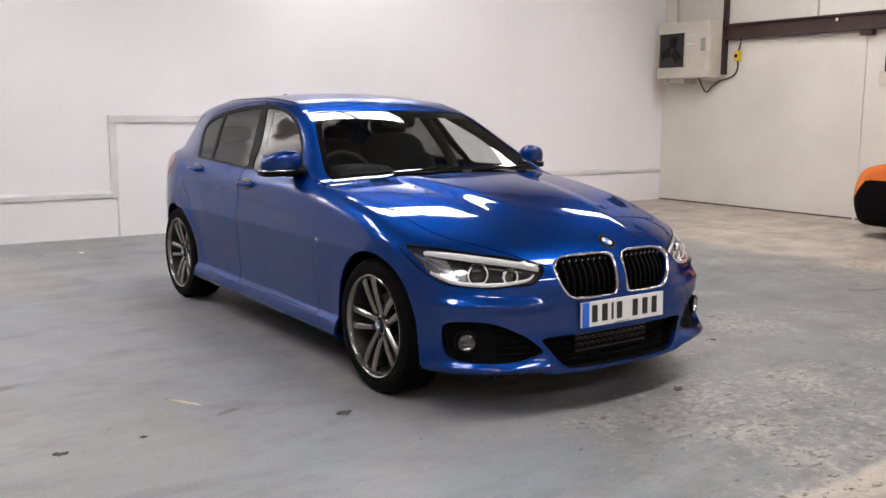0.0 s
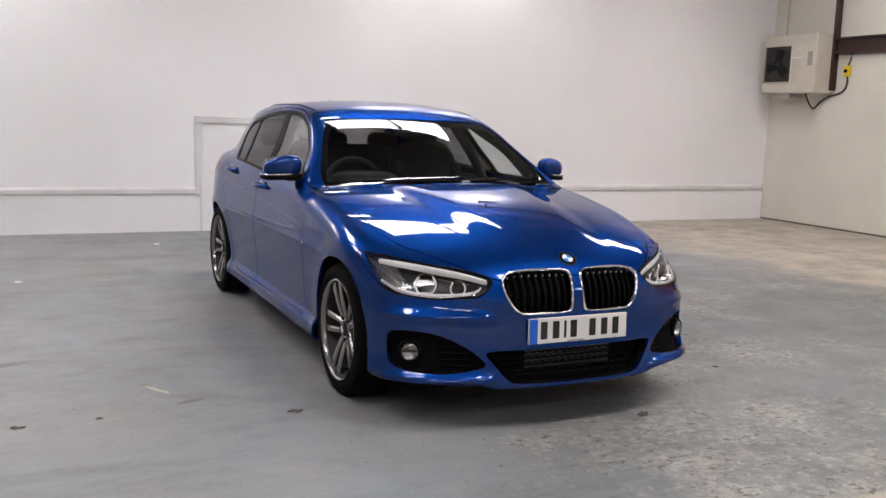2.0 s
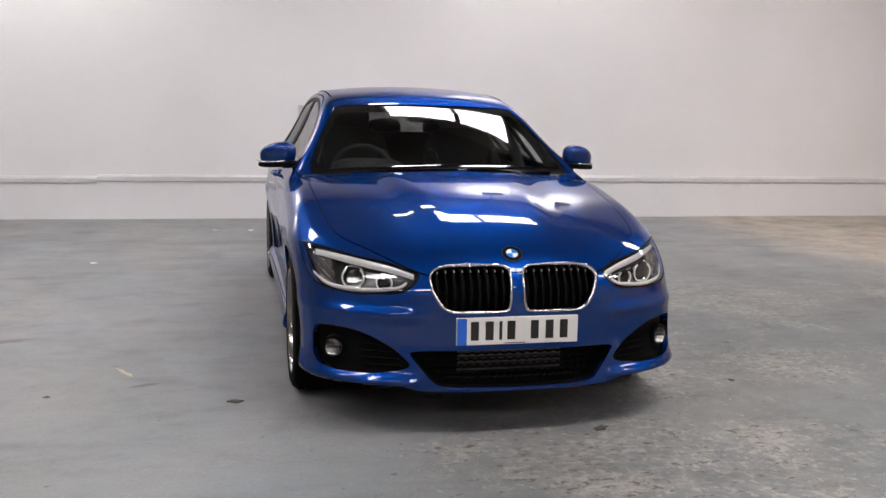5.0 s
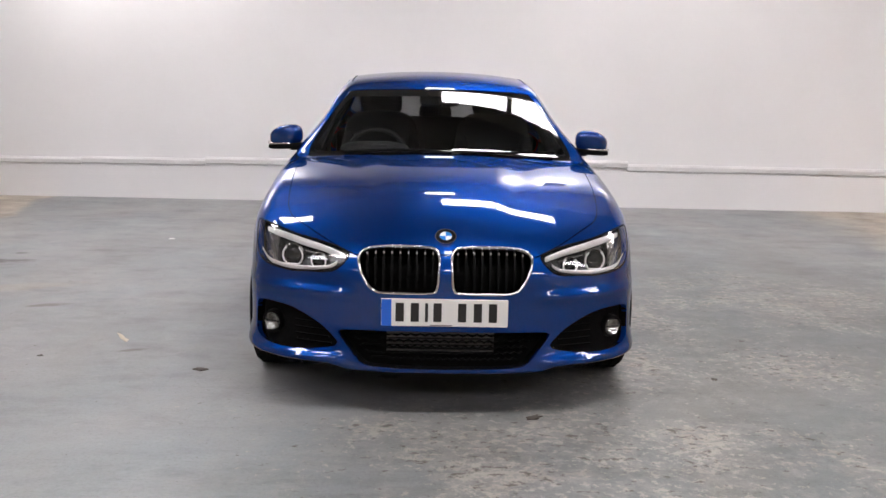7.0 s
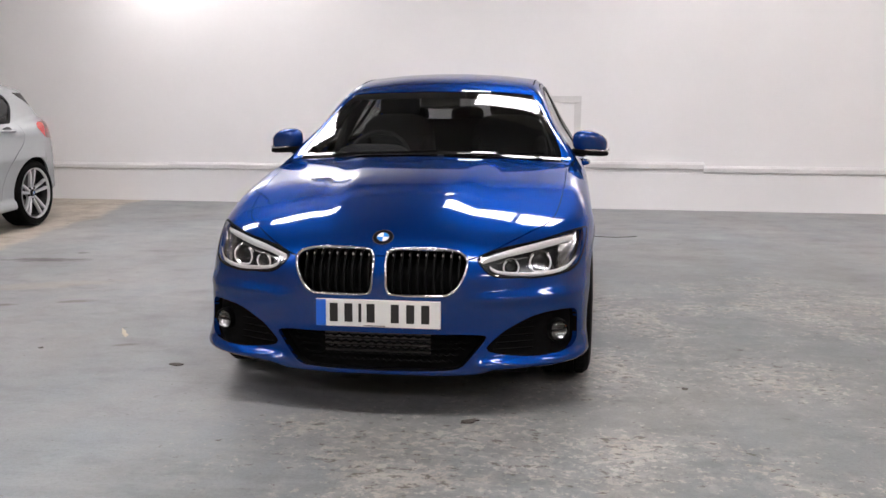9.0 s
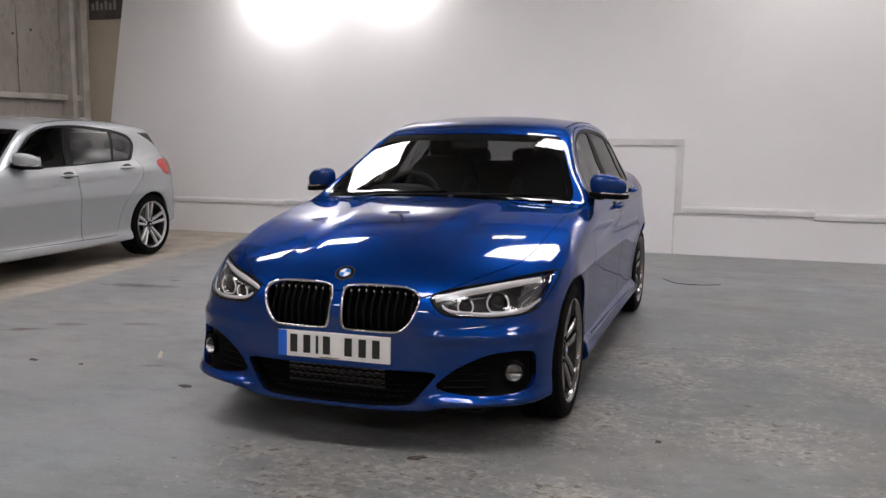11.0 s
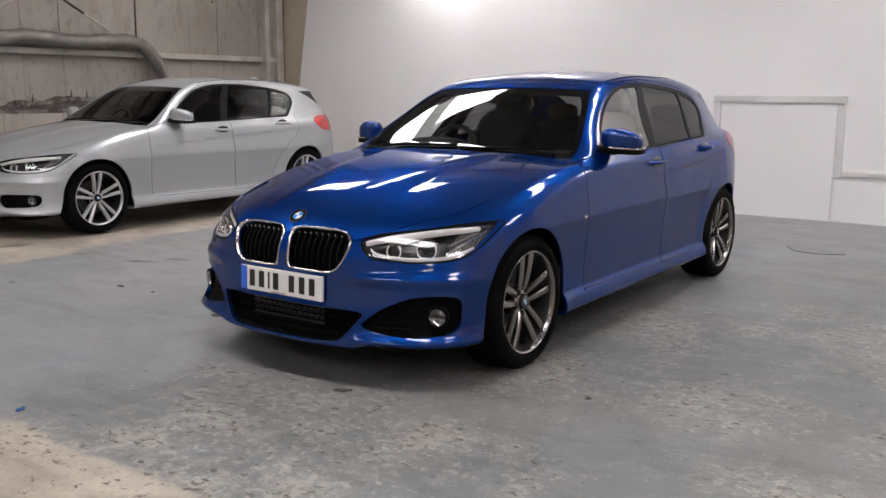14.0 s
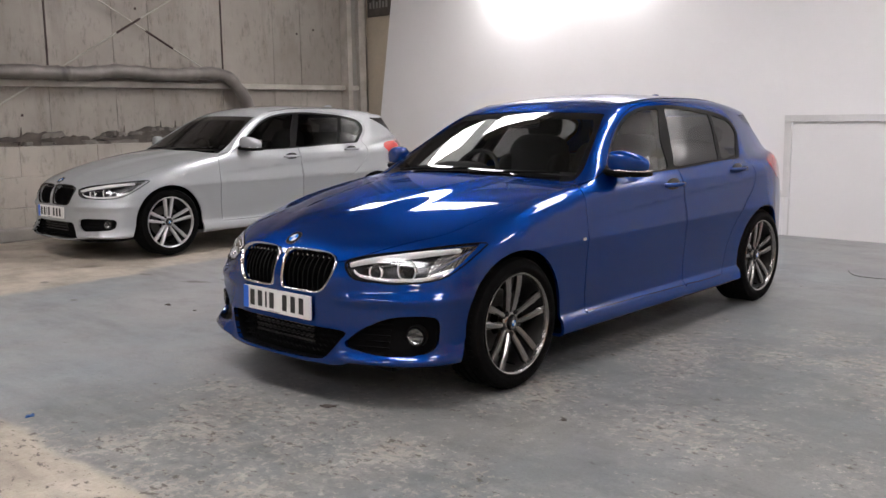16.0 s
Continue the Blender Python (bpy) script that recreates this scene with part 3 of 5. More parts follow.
for n, ends in enumerate((((-6.98, 0.2, 1.15), (-6.94, 3.05, 2.86)), ((-6.96, 1.3, 3.05), (-6.96, 3.9, 1.62)))):
    brace = empty("brace_rod")
    tagged(brace, "thin pale steel cross-brace rod with a turnbuckle", "brace", "cross braces on the cladding")
    part("rod", add_tube(bmesh.new(), ends, 0.010, 8), "rail", brace)
    a, b = Vector(ends[0]), Vector(ends[1])
    p, q = (a.lerp(b, 0.68), a.lerp(b, 0.80)) if n == 0 else (a.lerp(b, 0.47), a.lerp(b, 0.62))
    part("turnbuckle", add_tube(bmesh.new(), [p, p.lerp(q, 0.1), p.lerp(q, 0.9), q], [0.008, 0.014, 0.014, 0.008], 8), "beam", brace)
sign = empty("sign_board", pose(-6.72, WALL_B + 0.128, 2.93))
tagged(sign, "dark weathered sign board with a pale lettering band", "sign")
part("board", box(-0.27, 0.27, -0.02, 0.0, -0.16, 0.2), "debris", sign)
for k in range(6):
    part("letter_bar", box(-0.22 + k * 0.07, -0.18 + k * 0.07, -0.024, -0.02, -0.04, 0.05 + 0.03 * (k % 2)), "concrete", sign)

# scrap left along the top of the block wall: long slabs with split, uneven ends
rng = random.Random(4)


def broken_board(y, long, z, thick, tilt, turn):
    """A slab lying along the wall, its ends split and its edges uneven."""
    bm = bmesh.new()
    n = 7
    secs = []
    for k in range(n):
        u = -long / 2 + long * k / (n - 1)
        t, w = thick * rng.uniform(0.65, 1.15), 0.10 * rng.uniform(0.7, 1.1)
        if k in (0, n - 1):
            t, w, u = t * rng.uniform(0.2, 0.7), w * 0.6, u + rng.uniform(-0.03, 0.03)
        lift = rng.uniform(-0.006, 0.006)
        secs.append([bm.verts.new((a * w, u, b * t + lift)) for a, b in ((-0.5, 0), (0.5, 0), (0.45, 0.9), (0.0, 1.1), (-0.45, 0.95))])
    for a, b in zip(secs, secs[1:]):
        for i in range(5):
            bm.faces.new((a[i], a[(i + 1) % 5], b[(i + 1) % 5], b[i]))
    bm.faces.new(secs[0])
    bm.faces.new(secs[-1][::-1])
    bmesh.ops.transform(bm, matrix=pose(-6.965, y, z, tilt, 0, turn), verts=bm.verts[:])
    return bm


for y0, y1, rows in ((-0.3, 0.35, 2), (0.25, 0.95, 2), (0.9, 1.35, 3), (1.3, 1.75, 2), (1.75, 2.2, 3), (2.15, 2.65, 4), (2.55, 3.15, 4), (3.1, 3.5, 2)):
    heap = empty("scrap_boards")
    tagged(heap, "dark broken boards lying on the block wall", "scrap", "scrap on the block wall")
    for k in range(rows):
        for _ in range(2):
            y, long = rng.uniform(y0, y1), rng.uniform(0.28, 0.62) * (1 - 0.12 * k)
            part("board", broken_board(y, long, 1.022 + 0.044 * k, rng.uniform(0.035, 0.065), rng.uniform(-5, 5) * (k > 0), rng.uniform(-7, 7)), rng.choice(("debris", "debris", "scrap_grey")), heap)
    if rows > 2:
        y = rng.uniform(y0, y1)
        part("splinter", add_tube(bmesh.new(), [(-6.96, y, 1.03), (-6.95, y + 0.03, 1.03 + 0.045 * rows), (-6.955, y + 0.035, 1.10 + 0.045 * rows)], [0.014, 0.010, 0.003], 6), "debris", heap)

# right side: beam, condenser, cables
beam = empty("steel_beam")
structure(beam, "dark brown painted steel beam on the side wall", "beam")
part("web", box(WALL_R - 0.05, WALL_R - 0.002, WALL_F, 4.93, 2.335, 2.505), "beam", beam)
part("flange", box(WALL_R - 0.11, WALL_R - 0.002, WALL_F, 4.93, 2.505, 2.525), "beam", beam)
part("flange", box(WALL_R - 0.11, WALL_R - 0.002, WALL_F, 4.93, 2.315, 2.335), "beam", beam)
part("bracket", box(WALL_R - 0.10, WALL_R - 0.002, 2.76, 2.92, 2.25, 2.315, bevel=0.01), "beam", beam)
for y in (3.2, 1.8):
    part("bolt", box(WALL_R - 0.125, WALL_R - 0.11, y, y + 0.035, 2.44, 2.475, bevel=0.004), "rail", beam)
structure(part("wall_seam", box(WALL_R - 0.012, WALL_R - 0.001, 2.862, 2.90, 0, 2.31), "block"), "thin vertical joint cover on the side wall", "trim")
conduit = part("conduit", add_tube(bmesh.new(), [(WALL_R - 0.018, 4.9, 2.285), (WALL_R - 0.018, 2.95, 2.285)], 0.012, 8), "trim")
structure(conduit, "thin white cable conduit below the beam", "conduit")
for y, z0 in ((5.86, 2.62), (3.55, 2.53)):
    structure(part("thin_pipe", add_tube(bmesh.new(), [(WALL_R - 0.02, y, z0), (WALL_R - 0.02, y, CEILING)], 0.014, 8), "rail"), "thin rusty pipe rising up the side wall", "pipe")
pipe = part("pipe_casing", box(WALL_R - 0.09, WALL_R - 0.002, 4.932, 4.982, 1.84, CEILING, bevel=0.01), "beam")
structure(pipe, "dark vertical pipe casing beside the condenser", "pipe")

ac = empty("air_conditioner", pose(WALL_R - 0.36, 5.34, 1.80))
tagged(ac, "aged cream outdoor condenser unit hung on the wall", "air conditioner")
part("casing", box(0, 0.34, -0.36, 0.57, 0, 0.78, bevel=0.015), "cream", ac)
# no real hollow: dark plate on the casing with the opening's shade as colour
part("fan_recess", box(-0.006, 0.0, 0.055, 0.535, 0.145, 0.635), "fan_dark", ac)
part("grille_frame", add_tube(bmesh.new(), [(-0.012, 0.055, 0.145), (-0.012, 0.535, 0.145), (-0.012, 0.535, 0.635), (-0.012, 0.055, 0.635)], 0.012, 6, True), "cream", ac)
for k in range(9):
    bm = bmesh.new()
    add_tube(bm, [(-0.010, 0.295 + (0.03 + 0.024 * k) * math.cos(a), 0.39 + (0.03 + 0.024 * k) * math.sin(a)) for a in np.linspace(0, 2 * math.pi, 28)[:-1]], 0.003, 5, True)
    part("grille_ring", bm, "slat", ac)
for k in range(4):
    c, d = math.cos(k * math.pi / 4), math.sin(k * math.pi / 4)
    part("grille_spoke", add_tube(bmesh.new(), [(-0.011, 0.295 - 0.23 * c, 0.39 - 0.23 * d), (-0.011, 0.295 + 0.23 * c, 0.39 + 0.23 * d)], 0.003, 5), "slat", ac)
bm = bmesh.new()
for k in range(3):
    add_box(bm, 0.003, 0.007, -0.06, 0.07, 0.02, 0.2, 0.0, pose(-0.0135, 0.295, 0.39, 120 * k + 15, 0, 0))
part("fan", bm, "black", ac)
part("side_cover", box(-0.012, 0.0, -0.33, -0.20, 0.10, 0.30, bevel=0.004), "cream", ac)
part("label_plate", box(-0.003, 0.0, -0.30, -0.22, 0.36, 0.54), "concrete", ac)
for y, z in ((-0.12, 0.46), (-0.12, 0.58), (-0.05, 0.46)):
    part("print_bar", box(-0.002, 0.0, y, y + 0.1, z, z + 0.02), "trim", ac)
for y in (-0.28, 0.4):
    part("bracket", box(0.0, 0.36, y - 0.02, y + 0.02, -0.05, 0.0), "rail", ac)
part("drain_tray", box(0.05, 0.3, 0.1, 0.5, -0.07, -0.004, bevel=0.01), "rail", ac)
iso = empty("isolator_switch", pose(WALL_R - 0.06, 4.70, 2.02))
tagged(iso, "small yellow isolator switch with a dark knob", "switch")
part("box", box(0, 0.058, 0, 0.09, 0, 0.14, bevel=0.008), "yellow", iso)
part("knob", box(-0.02, 0, 0.025, 0.065, 0.05, 0.09, bevel=0.006), "black", iso)
bm = add_tube(bmesh.new(), bend([(WALL_R - 0.2, 5.26, 1.80), (WALL_R - 0.15, 5.22, 1.65), (WALL_R - 0.10, 5.185, 1.60), (WALL_R - 0.06, 5.14, 1.68), (WALL_R - 0.03, 5.02, 1.76), (WALL_R - 0.02, 4.86, 1.80), (WALL_R - 0.02, 4.77, 1.86), (WALL_R - 0.03, 4.735, 1.95), (WALL_R - 0.03, 4.745, 2.02)]), 0.011, 8)
tagged(part("cable", bm, "cable", None, smooth=60), "black looping power cable under the condenser", "cable")
tagged(part("cable", add_tube(bmesh.new(), bend([(WALL_R - 0.03, 4.74, 2.16), (WALL_R - 0.02, 4.72, 2.24), (WALL_R - 0.02, 4.71, 2.32)]), 0.010, 8), "cable"), "short black cable from the yellow switch", "cable")
sock = empty("socket_box", pose(WALL_R - 0.06, 2.65, 1.65))
tagged(sock, "small cream socket box with a black conduit", "socket")
part("box", box(0, 0.058, -0.12, 0.0, 0, 0.16, bevel=0.006), "cream", sock)
part("conduit", add_tube(bmesh.new(), [(0.03, -0.06, 0.16), (0.03, -0.06, 0.7)], 0.014, 8), "cable", sock)

# ---- shape of the hatchback: x across, y from the front axle to the tail, z up ----
def smooth_curve(*pts):
    """A monotone cubic through a few (u, v) points, flat beyond its ends."""
    u, v = np.array(pts, float).T
    h, d = np.diff(u), np.diff(v) / np.diff(u)
    m = np.zeros(len(u))
    m[0], m[-1] = d[0], d[-1]
    for i in range(1, len(u) - 1):
        if d[i - 1] * d[i] > 0:
            w1, w2 = 2 * h[i] + h[i - 1], h[i] + 2 * h[i - 1]
            m[i] = (w1 + w2) / (w1 / d[i - 1] + w2 / d[i])

    def f(x):
        x = np.clip(np.asarray(x, float), u[0], u[-1])
        i = np.clip(np.searchsorted(u, x) - 1, 0, len(u) - 2)
        t = (x - u[i]) / h[i]
        return ((1 + 2 * t) * (1 - t) ** 2 * v[i] + t * (1 - t) ** 2 * h[i] * m[i]
                + t * t * (3 - 2 * t) * v[i + 1] + t * t * (t - 1) * h[i] * m[i + 1])
    return f


def smax(a, b, k):
    """The greater of two, rounded over the width k."""
    h = np.clip(0.5 + 0.5 * (a - b) / k, 0, 1)
    return b + (a - b) * h + k * h * (1 - h)


def smin(a, b, k):
    return -smax(-a, -b, k)


TYRE_R, BASE = 0.318, 2.69
deck = smooth_curve((-0.80, 0.610), (-0.74, 0.660), (-0.672, 0.7005), (-0.62, 0.7275), (-0.56, 0.756), (-0.49, 0.786), (-0.44, 0.8045), (-0.39, 0.8205), (-0.3, 0.8445),
                    (-0.2, 0.8675), (0.0, 0.905), (0.2, 0.933), (0.5, 0.966), (0.8, 0.985), (1.4, 0.985), (2.4, 1.03), (3.1, 1.06), (3.5, 1.03))
deck_fall = smooth_curve((-0.75, 0.155), (-0.5, 0.142), (-0.2, 0.112), (0.2, 0.068), (0.6, 0.05), (3.5, 0.05))
crease_x = smooth_curve((-0.72, 0.21), (-0.4, 0.265), (0.2, 0.335), (0.7, 0.42))
crease_h = smooth_curve((-0.74, 0.0), (-0.5, 0.008), (-0.1, 0.015), (0.5, 0.014), (0.75, 0.0))
side_w = smooth_curve((-0.6, 0.868), (0.0, 0.879), (0.55, 0.879), (1.3, 0.874), (2.0, 0.876), (2.69, 0.880), (3.05, 0.845), (3.5, 0.755))
side_in = smooth_curve((0.14, 0.050), (0.18, 0.020), (0.215, 0.003), (0.265, 0.012), (0.30, 0.034), (0.36, 0.033), (0.45, 0.026), (0.56, 0.014), (0.635, 0.0035), (0.652, 0.0006), (0.662, 0.0), (0.675, 0.0012),
                       (0.75, 0.010), (0.85, 0.022), (0.90, 0.029), (0.98, 0.046), (1.06, 0.075))
belt = smooth_curve((0.2, 0.725), (0.6, 0.757), (1.3, 0.800), (2.0, 0.838), (2.7, 0.872))
belt_cut = smooth_curve((0.35, 0.0), (0.75, 0.0018), (1.2, 0.0034), (2.2, 0.0034), (2.7, 0.0016), (3.1, 0.0))
front_y = smooth_curve((0.0, -0.752), (0.2, -0.745), (0.4, -0.708), (0.6, -0.635), (0.7, -0.58), (0.78, -0.505), (0.83, -0.42), (0.865, -0.30), (0.90, -0.05))
nose = smooth_curve((0.14, 0.06), (0.17, 0.0), (0.19, -0.028), (0.25, -0.02), (0.38, 0.004), (0.5, 0.01), (0.62, 0.006), (0.70, 0.012), (0.80, 0.06))
nose_sweep = smooth_curve((0.2, 0.0), (0.42, 0.0), (0.56, 0.045), (0.66, 0.10), (0.75, 0.15), (0.85, 0.2))
rear_y = smooth_curve((0.0, 3.555), (0.4, 3.53), (0.62, 3.40), (0.76, 3.22), (0.86, 2.95))
rear_lean = smooth_curve((0.2, -0.06), (0.35, 0.0), (0.6, 0.0), (0.8, -0.02), (0.95, -0.07), (1.1, -0.15))
cabin_w = smooth_curve((0.90, 0.862), (0.98, 0.838), (1.1, 0.775), (1.2, 0.724), (1.33, 0.650), (1.45, 0.565))
cabin_taper = smooth_curve((0.5, 0.0), (1.6, 0.0), (2.1, 0.014), (2.6, 0.052), (3.0, 0.125), (3.4, 0.235))
cabin_front = smooth_curve((0.6, 0.095), (0.9, 0.090), (1.2, 0.080), (1.5, 0.060), (1.8, 0.042), (2.1, 0.034), (2.6, 0.022), (3.0, 0.015))
roof_z = smooth_curve((0.9, 1.22), (1.1, 1.308), (1.2, 1.337), (1.5, 1.397), (1.9, 1.424), (2.3, 1.418), (2.7, 1.389), (3.1, 1.336), (3.3, 1.302))


floor_z = smooth_curve((-0.5, 0.178), (-0.2, 0.19), (0.3, 0.186), (2.2, 0.190), (2.6, 0.24), (3.0, 0.30), (3.5, 0.33))


def ease(u, a, b):
    t = np.clip((u - a) / (b - a), 0, 1)
    return t * t * (3 - 2 * t)


def body_field(x, y, z):
    """Below zero inside the car's shell."""
    x = np.abs(x)
    lateral = side_w(y) - side_in(z)
    for cy in (0.0, BASE):
        r = np.hypot(y - cy, z - TYRE_R)
        lateral = lateral + 0.006 * np.exp(-((r - 0.355) / 0.065) ** 2)
    below = np.maximum(belt(y) - z, 0) / 0.03
    lateral = lateral - belt_cut(y) * below * np.exp(1 - below)
    f_side = x - lateral
    bulge = 0.018 * np.exp(-((z - 0.49) / 0.028) ** 2) * ease(x, 0.3, 0.5) + 0.030 * np.exp(-((z - 0.226) / 0.022) ** 2) * ease(x, 0.36, 0.50)
    f_front = (front_y(x) - bulge + nose(z) + nose_sweep(z) * (x / 0.8) ** 3 - y) * 0.8
    f_rear = y - rear_y(x) - rear_lean(z)
    edge = np.abs(x) - crease_x(y)
    top = deck(y) - deck_fall(y) * (x / 0.8) ** 2.2 + crease_h(y) * (1 - ease(edge, -0.075, 0.08))
    f_top = z - top
    low = smax(smax(f_side, f_front, 0.05), f_rear, 0.06)
    low = smax(low, f_top, 0.125 - 0.035 * ease(y, -0.35, 0.1) - 0.025 * ease(y, 0.3, 0.9) + 0.06 * ease(y, 1.0, 2.6))
    low = smax(low, floor_z(y) + 0.024 * ease(x, 0.36, 0.5) * (y < 0.1) - z, 0.02)
    c_side = (x - cabin_w(z) + cabin_taper(y) + cabin_front(y) * (0.5 + 0.5 * ease(z, 0.90, 1.20))) * 0.9
    c_front = (0.542 + (z - 0.972) * 1.8 + (0.10 + 0.15 * (x / 0.6) ** 2) * (z - 0.95) * (z - 1.33) + 0.17 * (x / 0.71) ** 2 - y) * 0.5
    c_rear = (y - (3.42 - (z - 1.0) * 0.62) + 0.16 * (x / 0.7) ** 2) * 0.85
    c_top = z - roof_z(y) + 0.050 * (x / 0.62) ** 2.2
    cab = smax(smax(c_side, c_front, 0.034), smax(c_rear, c_top, 0.022), 0.05)
    return smin(low, smax(cab, 0.85 - z, 0.01), 0.03)


# ---- car building ----
def closed_shape(pts, step=0.02):
    """A rounded closed outline through a few plane points."""
    return np.array([(p.x, p.y) for p in bend([(u, v, 0) for u, v in pts], step, True)])


def shape_field(outline, u, v):
    """Signed distance to a closed outline, below zero inside."""
    a, b = outline, np.roll(outline, -1, 0)
    out = np.full(u.shape, 1.0)
    lo, hi = a.min(0) - 0.15, a.max(0) + 0.15
    near = (u > lo[0]) & (u < hi[0]) & (v > lo[1]) & (v < hi[1])
    if not near.any():
        return out
    p = np.stack((u[near], v[near]), 1)[:, None]
    e = (b - a)[None]
    w = p - a[None]
    t = np.clip((w * e).sum(2) / np.maximum((e * e).sum(2), 1e-12), 0, 1)
    d = np.sqrt(((w - e * t[..., None]) ** 2).sum(2)).min(1)
    cross = ((a[None, :, 1] > p[..., 1]) != (b[None, :, 1] > p[..., 1])) & (
        p[..., 0] < a[None, :, 0] + (p[..., 1] - a[None, :, 1]) * e[..., 0] / np.where(np.abs(e[..., 1]) < 1e-12, 1e-12, e[..., 1]))
    out[near] = np.where(cross.sum(1) % 2 == 1, -d, d)
    return out


def field_normal(field, p):
    e = 0.002
    g = np.stack([field(*(p + d).T) - field(*(p - d).T) for d in np.eye(3) * e], 1)
    return g / np.maximum(np.linalg.norm(g, axis=1, keepdims=True), 1e-9)


def shell_grid(field, spine, z0, fine):
    """One half (x above 0) of the shell, found along rays from a spine in the middle plane."""
    y0, y1 = spine
    rows = np.concatenate((np.linspace(-86, -50, 10)[:-1], np.linspace(-50, 62, int(150 * fine)), np.linspace(62, 90, int(26 * fine))[1:]))
    cap1 = np.linspace(90, 0, int(100 * fine))[:-1]
    mid = np.linspace(y0, y1, int((y1 - y0) / 0.019 * fine))
    cap2 = np.linspace(0, 90, int(46 * fine))[1:]
    cols = [(y0, -a) for a in cap1] + [(y, 0.0) for y in mid] + [(y1, a) for a in cap2]
    start = np.array([(0.0, y, z0) for y, _ in cols])
    az = np.radians([a for _, a in cols])
    ph = np.radians(rows)
    way = np.stack((np.outer(np.cos(az), np.cos(ph)), np.outer(np.sin(az), np.cos(ph)), np.outer(np.ones(len(az)), np.sin(ph))), 2).reshape(-1, 3)
    start = np.repeat(start, len(rows), 0)
    lo, hi = np.full(len(way), 0.02), np.full(len(way), 2.4)
    for _ in range(26):
        s = (lo + hi) / 2
        inside = field(*(start + way * s[:, None]).T) < 0
        lo, hi = np.where(inside, s, lo), np.where(inside, hi, s)
    p = start + way * ((lo + hi) / 2)[:, None]
    p[np.abs(p[:, 0]) < 1e-6, 0] = 0
    n = len(rows)
    faces = [(c * n + r, (c + 1) * n + r, (c + 1) * n + r + 1, c * n + r + 1) for c in range(len(cols) - 1) for r in range(n - 1)]
    return p, faces


def split_along(bm, field, level=0.0):
    """Cuts the faces along field = level."""
    co = np.array([v.co for v in bm.verts])
    g = field(*co.T) - level
    g[np.abs(g) < 1e-7] = 1e-7
    ends = np.array([(e.verts[0].index, e.verts[1].index) for e in bm.edges])
    bm.edges.ensure_lookup_table()
    hits = np.nonzero(g[ends[:, 0]] * g[ends[:, 1]] < 0)[0]
    fresh, todo = set(), set()
    for e, ga, gb in [(bm.edges[i], g[ends[i, 0]], g[ends[i, 1]]) for i in hits]:
        _, v = bmesh.utils.edge_split(e, e.verts[0], min(max(ga / (ga - gb), 0.001), 0.999))
        fresh.add(v)
        todo.update(v.link_faces)
    for f in todo:
        on = [v for v in f.verts if v in fresh]
        if len(on) == 2:
            bmesh.utils.face_split(f, on[0], on[1])
    bm.verts.index_update()


def skin(name, polys, normals_of, mat, parent, mirror=0, lip=0.0, shift=0.0, label=""):
    """Polygons of the shell as one mesh with true normals. mirror: 0 both halves joined, 1 as it is, -1 mirrored.
    lip: depth of the turned-in edge; shift: how far the skin is sunk."""
    keys, verts, faces = {}, [], []
    for s in ((1, -1) if mirror == 0 else (mirror,)):
        for poly in polys:
            idx = []
            for p in poly:
                q = (round(p[0] * s, 6) + 0.0, round(p[1], 6), round(p[2], 6))
                if q not in keys:
                    keys[q] = len(verts)
                    verts.append(q)
                if not idx or idx[-1] != keys[q]:
                    idx.append(keys[q])
            if len(idx) > 1 and idx[0] == idx[-1]:
                idx.pop()
            if len(set(idx)) > 2:
                faces.append(idx if s > 0 else idx[::-1])
    v = np.array(verts)
    half = v.copy()
    half[:, 0] = np.abs(half[:, 0])
    nrm = normals_of(half)
    nrm[:, 0] *= np.where(v[:, 0] < 0, -1, 1)
    nrm[np.abs(v[:, 0]) < 1e-6, 0] = 0
    v = v - nrm * shift
    normals = [n for f in faces for n in nrm[f]]
    count = len(faces)
    if lip:
        seen = {}
        for f in faces:
            for a, b in zip(f, f[1:] + f[:1]):
                seen[(a, b)] = 1
        rim = [(a, b) for a, b in seen if (b, a) not in seen]
        inner, extra = {}, []
        for a, b in rim:
            for i in (a, b):
                if i not in inner:
                    inner[i] = len(v) + len(extra)
                    extra.append(v[i] - nrm[i] * lip)
        if extra:
            v = np.concatenate((v, np.array(extra)))
        for a, b in rim:
            quad = (b, a, inner[a], inner[b])
            d = np.cross(v[quad[1]] - v[quad[0]], v[quad[2]] - v[quad[0]])
            d = d / max(np.linalg.norm(d), 1e-9)
            faces.append(quad)
            normals += [d] * 4
    mesh = bpy.data.meshes.new(name)
    mesh.from_pydata([tuple(p) for p in v], [], [tuple(f) for f in faces])
    mesh.shade_smooth()
    mesh.normals_split_custom_set([tuple(n) for n in normals])
    mesh.materials.append(M[mat])
    ob = new(name, mesh)
    ob.parent = parent
    if label:
        ob["label"] = label
    return ob


def front_strip(outline, field, reach=(-1.0, 0.1)):
    """The points of a closed outline in (x, z) laid onto the car's nose."""
    x, z = outline.T
    lo, hi = np.full(len(x), reach[0]), np.full(len(x), reach[1])
    for _ in range(30):
        m = (lo + hi) / 2
        inside = field(x, m, z) < 0
        lo, hi = np.where(inside, lo, m), np.where(inside, m, hi)
    return np.stack((x, (lo + hi) / 2, z), 1)


